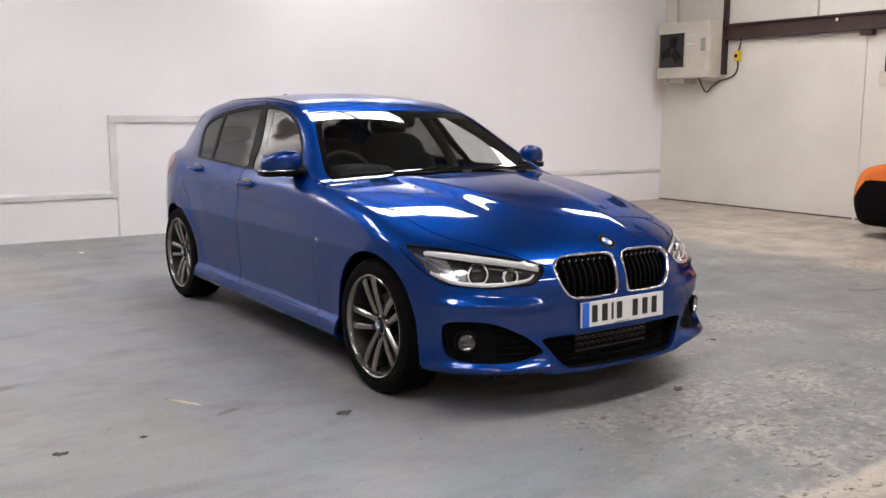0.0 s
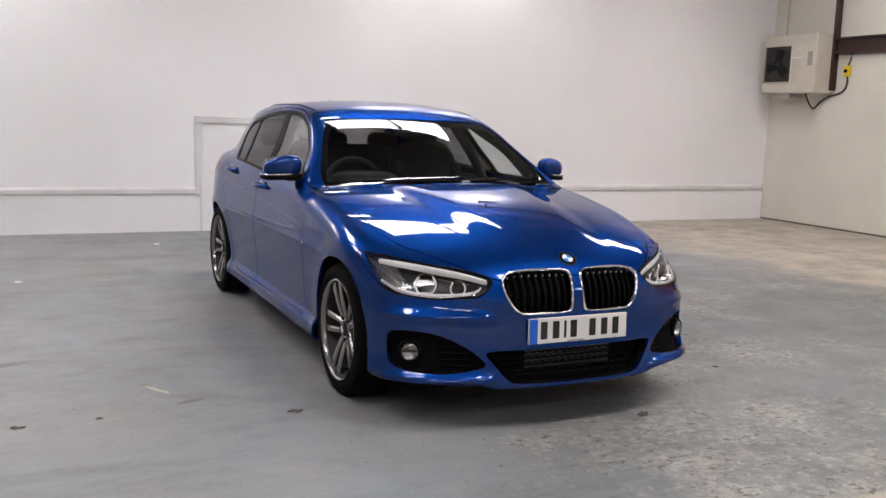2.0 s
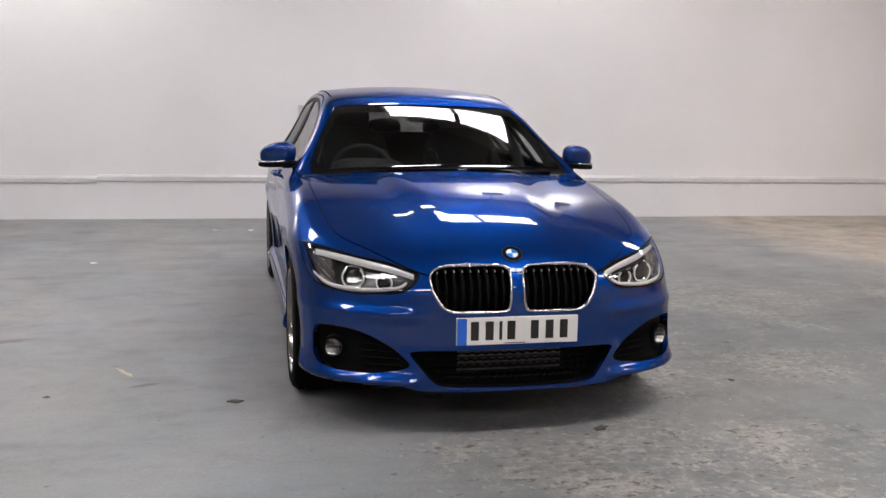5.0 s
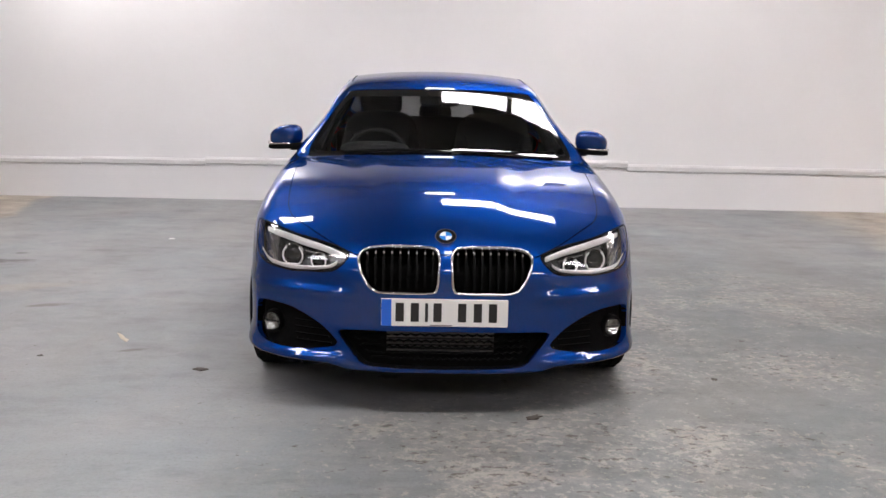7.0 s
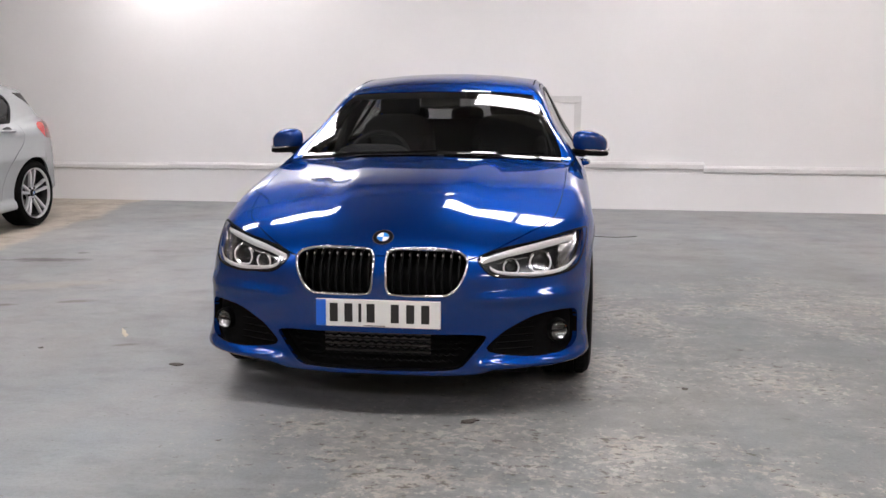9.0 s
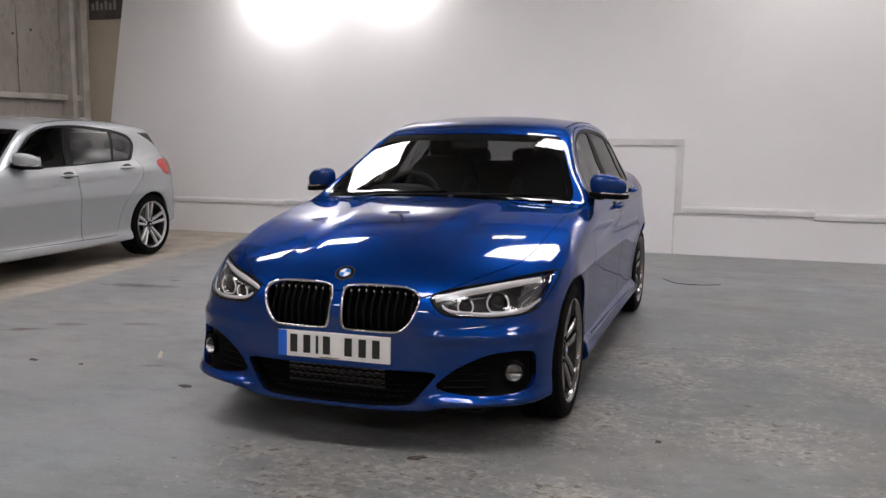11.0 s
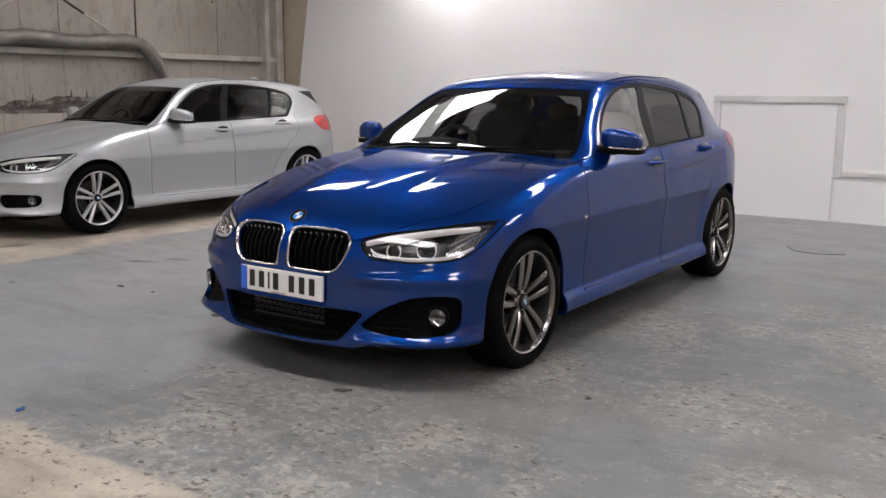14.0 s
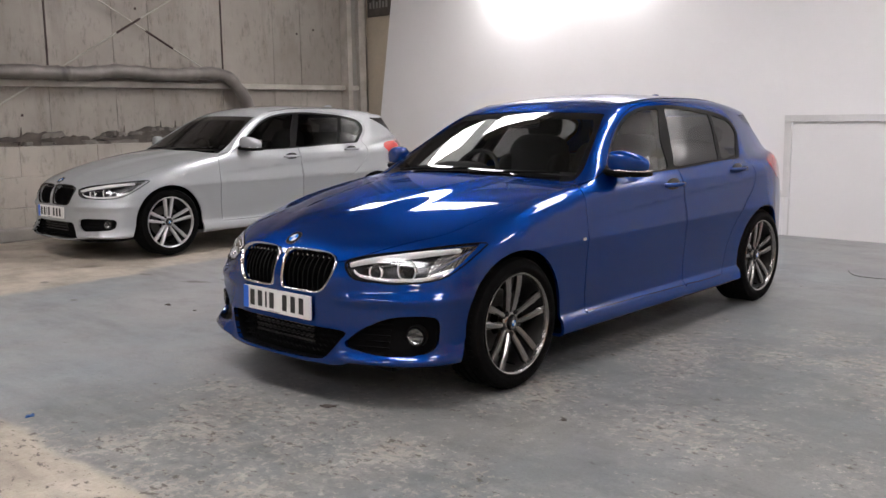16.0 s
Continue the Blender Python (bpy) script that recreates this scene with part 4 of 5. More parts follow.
def wheel(style, mat, parent, x, y, side):
    """A wheel in its arch; side 1 faces +x. style: number of the spoke pattern."""
    hub = empty("wheel", pose(x * side, y, TYRE_R, 0, 0, 0 if side > 0 else 180))
    hub.parent = parent
    w, R = 0.112, TYRE_R
    bm = bmesh.new()
    add_lathe(bm, [(-w + 0.02, 0.235), (-w, 0.25), (-w - 0.006, 0.275), (-w + 0.004, 0.302), (-w + 0.022, R - 0.004), (-0.055, R), (-0.052, R - 0.007), (-0.044, R - 0.007),
                   (-0.041, R), (-0.006, R), (-0.004, R - 0.007), (0.004, R - 0.007), (0.006, R), (0.041, R), (0.044, R - 0.007), (0.052, R - 0.007), (0.055, R),
                   (w - 0.022, R - 0.004), (w - 0.004, 0.302), (w + 0.006, 0.275), (w + 0.005, 0.262), (w + 0.001, 0.256), (w, 0.25), (w - 0.012, 0.238)], 72)
    for k in range(60):
        for s in (-1, 1):
            add_box(bm, s * 0.058 if s > 0 else -0.088, 0.088 if s > 0 else -0.058, -0.003, 0.003, R - 0.006, R + 0.0006, 0, pose(0, 0, 0, 6 * k + 2 * s, 0, 0))
    part("tyre", bm, "tyre", hub, smooth=35)
    rim = bmesh.new()
    add_lathe(rim, [(w - 0.014, 0.2405), (w + 0.001, 0.2425), (w + 0.003, 0.240), (w + 0.001, 0.235), (w - 0.006, 0.231), (w - 0.020, 0.228)], 72)
    rim_ob = part("rim", rim, mat, hub, smooth=40)
    # barrel is coloured near black: the shade between the spokes is painted in
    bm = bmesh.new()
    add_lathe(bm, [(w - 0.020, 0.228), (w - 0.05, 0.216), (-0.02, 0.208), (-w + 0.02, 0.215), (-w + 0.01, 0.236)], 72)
    part("barrel", bm, "barrel", rim_ob, "inner barrel, its grey darkened for the shade behind the spokes", 40)
    for k in range(5):
        for s in (-1, 1):
            bm = bmesh.new()
            if style == 1:
                base, tip, wide0, wide1 = 0.019, 0.043, 0.026, 0.040
            else:
                base, tip, wide0, wide1 = 0.017, 0.041, 0.023, 0.033
            secs = []
            for t in np.linspace(0, 1, 9):
                r = 0.045 + t * (0.232 - 0.045)
                off = s * (base + (tip - base) * t ** (0.75 if style == 1 else 1.1))
                wd = (wide0 + (wide1 - wide0) * t) / 2
                xx = 0.070 + 0.018 * math.sin(math.pi * min(t, 0.8) * 0.62) + 0.008 * t
                dp = 0.030 - 0.006 * t
                ring = [(xx - dp, off - wd), (xx - 0.007, off - wd), (xx, off - wd * 0.55), (xx, off + wd * 0.55), (xx - 0.007, off + wd), (xx - dp, off + wd)]
                secs.append([bm.verts.new((a, b, r)) for a, b in ring])
            for a, b in zip(secs, secs[1:]):
                for i in range(6):
                    bm.faces.new((a[i], a[(i + 1) % 6], b[(i + 1) % 6], b[i]))
            bm.faces.new(secs[0])
            bm.faces.new(secs[-1][::-1])
            bmesh.ops.transform(bm, matrix=pose(0, 0, 0, 72 * k + (0 if side > 0 else 18), 0, 0), verts=bm.verts[:])
            part("spoke", bm, mat, rim_ob, smooth=28)
    bm = bmesh.new()
    add_lathe(bm, [(0.03, 0.060), (0.060, 0.058), (0.070, 0.050), (0.073, 0.040), (0.070, 0.036)], 40)
    part("hub_ring", bm, mat, rim_ob, smooth=35)
    bm = bmesh.new()
    add_lathe(bm, [(0.070, 0.034), (0.083, 0.033), (0.085, 0.028), (0.085, 0.001)], 32)
    part("centre_cap", bm, "lamp_dark", rim_ob, smooth=35)
    add_badge(0.025, rim_ob, pose(0.0858, 0, 0, 0, 90, 0))
    for k in range(5):
        bm = bmesh.new()
        add_lathe(bm, [(0.060, 0.011), (0.077, 0.010), (0.079, 0.007), (0.079, 0.0005)], 6, pose(0, 0.056 * math.sin(radians(72 * k + 36)), 0.056 * math.cos(radians(72 * k + 36))))
        part("wheel_bolt", bm, "lamp_dark", rim_ob)
    bm = bmesh.new()
    add_lathe(bm, [(-0.03, 0.07), (0.0, 0.075), (0.002, 0.150), (-0.022, 0.150), (-0.022, 0.07)], 48)
    part("brake_disc", bm, "disc", hub, smooth=35)
    bm = box(-0.05, 0.03, 0.055, 0.145, -0.075, 0.075, bevel=0.012)
    part("brake_caliper", bm, "black", hub)
    bm = bmesh.new()
    add_disc(bm, -0.06, 0.21, 40)
    part("brake_shield", bm, "black", hub)
    bm = bmesh.new()
    add_lathe(bm, [(0.060, 0.0035), (0.0, 0.0035)], 8, pose(0.03, 0, -0.2))
    part("valve", bm, "black", rim_ob)
    return hub


def add_badge(r, parent, m):
    """A round enamel badge, drawn as plain shapes, facing its own +z."""
    badge = empty("badge", m)
    badge.parent = parent

    def disc(a, b, z, n=32):
        bm = bmesh.new()
        steps = np.linspace(a, b, n)
        vs = [bm.verts.new((math.cos(t), math.sin(t), 0)) for t in steps]
        if abs(b - a) < 6.2:
            vs.append(bm.verts.new((0, 0, 0)))
        else:
            bm.verts.remove(vs.pop())
        bm.faces.new(vs)
        return bm

    def scaled(bm, s, z):
        for v in bm.verts:
            v.co = Vector((v.co.x * s, v.co.y * s, z))
        return bm
    bm = scaled(disc(0, 2 * math.pi, 0), r, 0)
    ex = bmesh.ops.extrude_face_region(bm, geom=bm.faces[:])
    for v in ex["geom"]:
        if isinstance(v, bmesh.types.BMVert):
            v.co.z = -0.006
    part("badge_rim", bm, "chrome", badge)
    part("badge_ring", scaled(disc(0, 2 * math.pi, 0), r * 0.93, 0.0006), "gloss_black", badge)
    part("badge_rim", scaled(disc(0, 2 * math.pi, 0), r * 0.60, 0.0010), "chrome", badge)
    for k in range(4):
        part("badge_quarter", scaled(disc(k * math.pi / 2, (k + 1) * math.pi / 2, 0, 10), r * 0.56, 0.0014), "badge_blue" if k % 2 == 1 else "badge_white", badge)
    return badge


def seat(parent, x, y, wide=0.50):
    """A front seat: squab, backrest with bolsters, headrest on two bars."""
    s = empty("seat", pose(x, y, 0))
    s.parent = parent
    part("cushion", soft_box(wide, 0.52, 0.17, 4, 14, pose(0, 0, 0.50, 8)), "cloth", s, smooth=60)
    part("backrest", soft_box(wide, 0.15, 0.66, 4, 14, pose(0, 0.33, 0.84, -17)), "cloth", s, smooth=60)
    for k in (-1, 1):
        part("bolster", soft_box(0.10, 0.2, 0.46, 3, 10, pose(k * (wide / 2 - 0.04), 0.27, 0.80, -17)), "cloth", s, smooth=60)
        part("headrest_bar", add_tube(bmesh.new(), [(k * 0.06, 0.43, 1.10), (k * 0.06, 0.455, 1.22)], 0.007, 8), "chrome", s)
    part("headrest", soft_box(0.27, 0.11, 0.18, 3, 12, pose(0, 0.46, 1.215, -12)), "cloth", s, smooth=60)
    return s


SHAPES = {
    "dlo": [(0.84, 0.972), (1.10, 0.958), (1.50, 0.962), (2.14, 0.984), (2.43, 0.990), (2.485, 0.996), (2.545, 1.035), (2.635, 1.103), (2.678, 1.152), (2.682, 1.197), (2.650, 1.238), (2.55, 1.272), (2.35, 1.306),
            (2.0, 1.337), (1.72, 1.342), (1.50, 1.324), (1.30, 1.268), (1.11, 1.158), (0.94, 1.04)],
    "glass_f": [(0.90, 0.985), (1.10, 0.971), (1.35, 0.968), (1.47, 0.971), (1.502, 0.985), (1.525, 1.03), (1.59, 1.15), (1.655, 1.25), (1.700, 1.312), (1.64, 1.318), (1.48, 1.302), (1.31, 1.252), (1.12, 1.146), (0.98, 1.050)],
    "glass_r": [(1.58, 0.982), (1.85, 0.990), (2.11, 0.997), (2.16, 1.004), (2.205, 1.06), (2.275, 1.15), (2.325, 1.262), (2.27, 1.288), (2.0, 1.314), (1.81, 1.320), (1.772, 1.308), (1.70, 1.17), (1.625, 1.05)],
    "glass_q": [(2.21, 1.004), (2.35, 1.005), (2.43, 1.006), (2.466, 1.018), (2.54, 1.072), (2.62, 1.127), (2.650, 1.16), (2.650, 1.190), (2.62, 1.220), (2.55, 1.244), (2.45, 1.263), (2.385, 1.275), (2.362, 1.245), (2.30, 1.12)],
    "door_f": [(0.585, 0.30), (0.60, 0.282), (1.10, 0.275), (1.60, 0.270), (1.625, 0.29), (1.612, 0.60), (1.595, 0.93), (1.60, 1.00), (1.665, 1.12), (1.745, 1.29), (1.74, 1.355), (1.50, 1.340), (1.29, 1.274), (1.10, 1.160),
               (0.95, 1.045), (0.82, 0.980), (0.70, 0.945), (0.60, 0.922), (0.570, 0.88), (0.570, 0.60)],
    "door_r": [(1.636, 0.29), (1.66, 0.270), (2.00, 0.265), (2.14, 0.29), (2.19, 0.44), (2.27, 0.58), (2.40, 0.70), (2.53, 0.79), (2.585, 0.87), (2.585, 0.95), (2.565, 1.02), (2.66, 1.09), (2.705, 1.15), (2.71, 1.205), (2.67, 1.25),
               (2.55, 1.290), (2.30, 1.328), (2.0, 1.357), (1.76, 1.360), (1.757, 1.29), (1.677, 1.12), (1.612, 1.00), (1.606, 0.93), (1.623, 0.60)],
    "tail": [(2.86, 0.945), (2.94, 0.985), (3.10, 0.995), (3.40, 0.985), (3.40, 0.83), (3.10, 0.825), (2.99, 0.84), (2.92, 0.885)],
    "screen": [(-0.75, 0.94), (-0.35, 0.968), (0, 0.978), (0.35, 0.968), (0.68, 0.944), (0.714, 0.957), (0.702, 1.02), (0.612, 1.18), (0.545, 1.277), (0.510, 1.298), (0.3, 1.309), (0, 1.314), (-0.3, 1.309)],
    "hood": [(-0.3, -0.685), (0, -0.698), (0.2, -0.69), (0.33, -0.672), (0.40, -0.640), (0.50, -0.555), (0.60, -0.430), (0.675, -0.30), (0.712, -0.12), (0.735, 0.2), (0.742, 0.5),
             (0.725, 0.66), (0.66, 0.665), (0.45, 0.575), (0.2, 0.525), (0, 0.512), (-0.3, 0.53)],
    "headlight": [(0.392, 0.646), (0.432, 0.670), (0.52, 0.688), (0.62, 0.700), (0.72, 0.716), (0.79, 0.724), (0.832, 0.722), (0.836, 0.706), (0.828, 0.660), (0.808, 0.612), (0.780, 0.585), (0.730, 0.572), (0.63, 0.566), (0.56, 0.572),
                  (0.49, 0.576), (0.440, 0.592)],
    "kidney": [(0.0225, 0.60), (0.0235, 0.655), (0.038, 0.682), (0.10, 0.688), (0.24, 0.686), (0.32, 0.675), (0.353, 0.646), (0.345, 0.590), (0.315, 0.535), (0.285, 0.512), (0.24, 0.505), (0.07, 0.508), (0.032, 0.524)],
    "fog": [(0.432, 0.290), (0.455, 0.318), (0.51, 0.362), (0.62, 0.414), (0.71, 0.428), (0.775, 0.424), (0.797, 0.405), (0.800, 0.34), (0.795, 0.282), (0.74, 0.257), (0.60, 0.253), (0.47, 0.272)],
    "intake": [(-0.2, 0.352), (0.0, 0.353), (0.30, 0.351), (0.405, 0.347), (0.432, 0.341), (0.434, 0.331), (0.418, 0.312), (0.375, 0.258), (0.343, 0.224), (0.318, 0.212), (0.28, 0.208), (0.15, 0.204), (0, 0.203), (-0.15, 0.204)],
    "fog_plain": [(0.43, 0.36), (0.47, 0.385), (0.62, 0.388), (0.74, 0.385), (0.775, 0.37), (0.775, 0.31), (0.74, 0.285), (0.60, 0.275), (0.50, 0.275), (0.45, 0.31)],
    "intake_plain": [(-0.2, 0.353), (0.0, 0.354), (0.33, 0.350), (0.37, 0.33), (0.42, 0.25), (0.45, 0.21), (0.2, 0.195), (0, 0.193), (-0.2, 0.195)],
}
bumper_line = smooth_curve((0.2, -0.335), (0.45, -0.35), (0.6, -0.31), (0.7, -0.235), (0.76, -0.15))


def hatchback(name, paint, m, fine=1.0, sport=True, rim_style=1, rim_mat="rim", screen_tint="glass"):
    car = empty(name, m)
    fog_key, intake_key = ("fog", "intake") if sport else ("fog_plain", "intake_plain")
    lines = {k: closed_shape(v, 0.02) for k, v in SHAPES.items()}

    def side(key):
        return lambda x, y, z: np.where(x > 0.45, shape_field(lines[key], y, z), 1.0)

    def nose_of(key):
        return lambda x, y, z: np.where(y < -0.25, shape_field(lines[key], x, z), 1.0)

    def headlight(x, y, z):
        """The lamp's outline from ahead, cut off blunt where it turns onto the wing."""
        return np.where(y < 0.05, smax(shape_field(lines["headlight"], x, z), (y + 0.247 - 1.6 * (z - 0.704)) * 0.5, 0.008), 1.0)

    def arch(x, y, z):
        h = z - TYRE_R
        d = np.minimum(np.where((h < 0) & (y < 0), -y + 0.40 * h, np.hypot(y, np.maximum(h, -0.0) + np.minimum(h, 0) * 0.4)) - 0.352,
                       np.hypot(y - BASE, np.maximum(h, 0) + np.minimum(h, 0) * 0.4) - 0.348)
        return np.where(x > 0.55, d, np.maximum(d, 0.02))

    def screen(x, y, z):
        return np.where((y > 0.35) & (y < 1.6) & (z > 0.9), shape_field(lines["screen"], x, z), 1.0)

    def frit(x, y, z):
        return screen(x, y, z) + 0.026 + 0.014 * ease(z, 1.20, 1.29)

    def rear_screen(x, y, z):
        return np.where(y > 2.9, np.maximum(np.maximum(x - 0.575, np.abs(z - 1.15) - 0.12), -1), 1.0)

    def hood(x, y, z):
        return np.where(z > 0.60, shape_field(lines["hood"], x, y), 1.0)

    def bumper(x, y, z):
        return y - bumper_line(z)
    f = {"arch": arch, "dlo": side("dlo"), "glass_f": side("glass_f"), "glass_r": side("glass_r"), "glass_q": side("glass_q"), "tail": side("tail"), "screen": screen, "frit": frit,
         "rear_screen": rear_screen, "headlight": headlight, "kidney": nose_of("kidney"), "fog": nose_of(fog_key), "intake": nose_of(intake_key)}
    gaps = {"hood": hood, "door_f": side("door_f"), "door_r": side("door_r"), "bumper": bumper}
    pts, faces = shell_grid(body_field, (0.15, 2.75), 0.56, fine)
    bm = bmesh.new()
    vs = [bm.verts.new(p) for p in pts]
    for q in faces:
        try:
            bm.faces.new([vs[i] for i in q])
        except ValueError:
            pass
    bm.verts.index_update()
    GAP = 0.0021
    for field in f.values():
        split_along(bm, field)
    for key, field in gaps.items():
        for level in ((0.0,) if key == "bumper" else (GAP, -GAP)):
            split_along(bm, field, level)
    cen = np.array([fc.calc_center_median() for fc in bm.faces])
    inside = {k: fn(*cen.T) for k, fn in {**f, **gaps}.items()}
    groups = {}
    for i, fc in enumerate(bm.faces):
        v = {k: inside[k][i] for k in inside}
        if v["arch"] < 0:
            continue
        key = None
        for k in ("glass_f", "glass_r", "glass_q", "screen", "rear_screen", "headlight", "kidney", "fog", "intake", "tail"):
            if v[k] < 0:
                key = "frit" if k == "screen" and v["frit"] > 0 else k
                break
        if key is None and v["dlo"] < 0:
            key = "dlo"
        if key is None:
            low_front = cen[i][1] < -0.05 and cen[i][2] < 0.78
            if abs(v["hood"]) < GAP or abs(v["door_f"]) < GAP or abs(v["door_r"]) < GAP:
                key = "gap"
            elif v["hood"] < 0:
                key = "hood"
            elif v["door_f"] < 0:
                key = "door_f"
            elif v["door_r"] < 0:
                key = "door_r"
            elif v["bumper"] < 0 and low_front:
                key = "bumper"
            elif cen[i][1] < 0.57 and cen[i][0] > 0.5 and cen[i][2] < 0.95 and cen[i][2] > 0.262:
                key = "fender"
            else:
                key = "shell"
        groups.setdefault(key, []).append([tuple(v2.co) for v2 in fc.verts])
    bm.free()

    def nof(p):
        return field_normal(body_field, p)
    skin("body_shell", groups["shell"], nof, paint, car, 0, 0.016)
    skin("bonnet", groups["hood"], nof, paint, car, 0, 0.016)
    bumper_ob = skin("front_bumper", groups["bumper"], nof, paint, car, 0, 0.022)
    skin("gap_seal", groups["gap"], nof, "black", car, 0, 0, 0.014)
    glass = skin("windscreen", groups["screen"], nof, screen_tint, car, 0, 0, 0.004)
    skin("screen_border", groups["frit"], nof, "frit", glass, 0, 0, 0.004, "black printed border of the windscreen")
    skin("rear_window", groups["rear_screen"], nof, "tint", car, 0, 0, 0.004)
    for s in (1, -1):
        skin("front_wing", groups["fender"], nof, paint, car, s, 0.016)
        door = skin("front_door", groups["door_f"], nof, paint, car, s, 0.014)
        door2 = skin("rear_door", groups["door_r"], nof, paint, car, s, 0.014)
        skin("window_trim", groups["dlo"], nof, "trim_black", car, s, 0.012, 0.001)
        skin("window", groups["glass_f"], nof, screen_tint, door, s, 0, 0.005)
        skin("window", groups["glass_r"], nof, "tint", door2, s, 0, 0.005)
        skin("quarter_window", groups["glass_q"], nof, "tint", car, s, 0, 0.005)
        skin("tail_lamp", groups["tail"], nof, "red_lens", car, s, 0.012, -0.002)
        skin("lamp_housing", groups["tail"], nof, "black", car, s, 0, 0.030)
        # headlamp: bowl, brow, two eyes with guides, clear cover
        lamp = empty("headlamp")
        lamp.parent = car
        skin("lamp_cover", groups["headlight"], nof, "lens", lamp, s, 0, 0.001, "clear headlamp cover")
        skin("bezel", groups["headlight"], nof, "lamp_dark", lamp, s, 0, 0.056)
        out = front_strip(lines["headlight"], body_field)
        nn = nof(out)
        bm = bmesh.new()
        ring = [[bm.verts.new(((p - n * d) * (s, 1, 1)).tolist()) for p, n in zip(out, nn)] for d in (0.003, 0.066)]
        for i in range(len(out)):
            j = (i + 1) % len(out)
            bm.faces.new((ring[0][i], ring[0][j], ring[1][j], ring[1][i]))
        part("bowl_wall", bm, "smoked", lamp, smooth=50)
        bm = bmesh.new()
        add_tube(bm, [((p - n * 0.004) * (s, 1, 1)).tolist() for p, n in zip(out, nn)], 0.006, 6, True)
        part("lamp_seal", bm, "black", lamp, smooth=60)

        def inner(x, z, depth):
            p = front_strip(np.array([(x, z)]), body_field)
            return ((p - nof(p) * depth)[0] * (s, 1, 1)).tolist()
        def ribbon(line, depth, tall, thick, mat, what, note=""):
            """A flat strip that follows a line of (x, z) under the cover."""
            pts2 = bend([inner(x, z, depth) for x, z in line], 0.012)
            bm = bmesh.new()
            secs = []
            for k, p in enumerate(pts2):
                t = tall * (0.55 + 0.45 * math.sin(math.pi * min(1.0, 0.12 + 0.8 * k / len(pts2))))
                secs.append([bm.verts.new((p.x, p.y + dy, p.z + dz * t)) for dy, dz in ((0.0, -0.5), (-thick, -0.2), (-thick, 0.3), (0.0, 0.5), (thick * 2, 0.0))])
            for a, b in zip(secs, secs[1:]):
                for i in range(5):
                    bm.faces.new((a[i], a[(i + 1) % 5], b[(i + 1) % 5], b[i]))
            part(what, bm, mat, lamp, note, 45)
        ribbon([(0.415, 0.645), (0.50, 0.667), (0.60, 0.683), (0.70, 0.697), (0.785, 0.703)], 0.014, 0.031, 0.006, "lamp_white", "brow", "pale daylight strip along the top")
        ribbon([(0.445, 0.620), (0.475, 0.600), (0.56, 0.586), (0.66, 0.582), (0.75, 0.592), (0.80, 0.625)], 0.012, 0.018, 0.004, "lamp_white", "lower_trim")
        ribbon([(0.470, 0.640), (0.53, 0.650), (0.60, 0.660)], 0.034, 0.007, 0.003, "satin", "blade")
        for ex, ez, er in ((0.535, 0.626, 0.030), (0.655, 0.636, 0.042)):
            c = Vector(inner(ex, ez, 0.036))
            turn = Matrix.Translation(c) @ pose(0, 0, 0, 0, 0, s * 16 - 90)
            bm = bmesh.new()
            add_lathe(bm, [(0.004, er * 1.24), (0.010, er * 1.16), (0.006, er * 1.05), (-0.010, er * 0.92), (-0.016, er * 0.70)], 32, turn)
            part("eye_surround", bm, "smoked", lamp, "smoked reflector ring", 50)
            bm = bmesh.new()
            outline = [(0.012, er * 1.06 * math.cos(a), er * 1.06 * max(-0.82, math.sin(a))) for a in np.linspace(math.radians(130), math.radians(410), 36)]
            add_tube(bm, [turn @ Vector(p) for p in outline], 0.0036, 6)
            part("light_guide", bm, "lamp_white", lamp, "pale open ring of light guide", 60)
            bm = bmesh.new()
            bmesh.ops.create_uvsphere(bm, u_segments=24, v_segments=12, radius=er * 0.74)
            for v in bm.verts:
                v.co = turn @ Vector((v.co.x * 0.45 - 0.006, v.co.y, v.co.z))
            part("projector_lens", bm, "gloss_black", lamp, smooth=60)
        outer = [p for p in groups["headlight"] if sum(q[0] for q in p) / len(p) > 0.735]
        skin("side_reflector", outer, nof, "ribbed", lamp, s, 0.012, 0.034, "ribbed bright side reflector")
        ribbon([(0.735, 0.612), (0.765, 0.640), (0.790, 0.668), (0.812, 0.698)], 0.018, 0.010, 0.004, "satin", "side_blade")
        ribbon([(0.722, 0.640), (0.752, 0.662), (0.785, 0.690)], 0.022, 0.007, 0.003, "satin", "side_blade")
        tip = [p for p in groups["headlight"] if sum(q[0] for q in p) / len(p) < 0.478]
        skin("tip_reflector", tip, nof, "lamp_dark", lamp, s, 0.012, 0.030)
        # kidney: chrome frame and upright bars over a dark well
        grille = empty("kidney_grille")
        grille.parent = car
        out = front_strip(closed_shape(SHAPES["kidney"], 0.008), body_field)
        nn = nof(out)
        for _ in range(90):
            out[:, 1] = out[:, 1] * 0.5 + (np.roll(out[:, 1], 1) + np.roll(out[:, 1], -1)) * 0.25
            nn = nn * 0.5 + (np.roll(nn, 1, 0) + np.roll(nn, -1, 0)) * 0.25
        nn = nn / np.linalg.norm(nn, axis=1, keepdims=True)
        bm = bmesh.new()
        mid = np.array([0.19, 0, 0.6])
        rings = []
        for p, n in zip(out, nn):
            o = p - mid
            o[1] = 0
            o = o / np.linalg.norm(o)
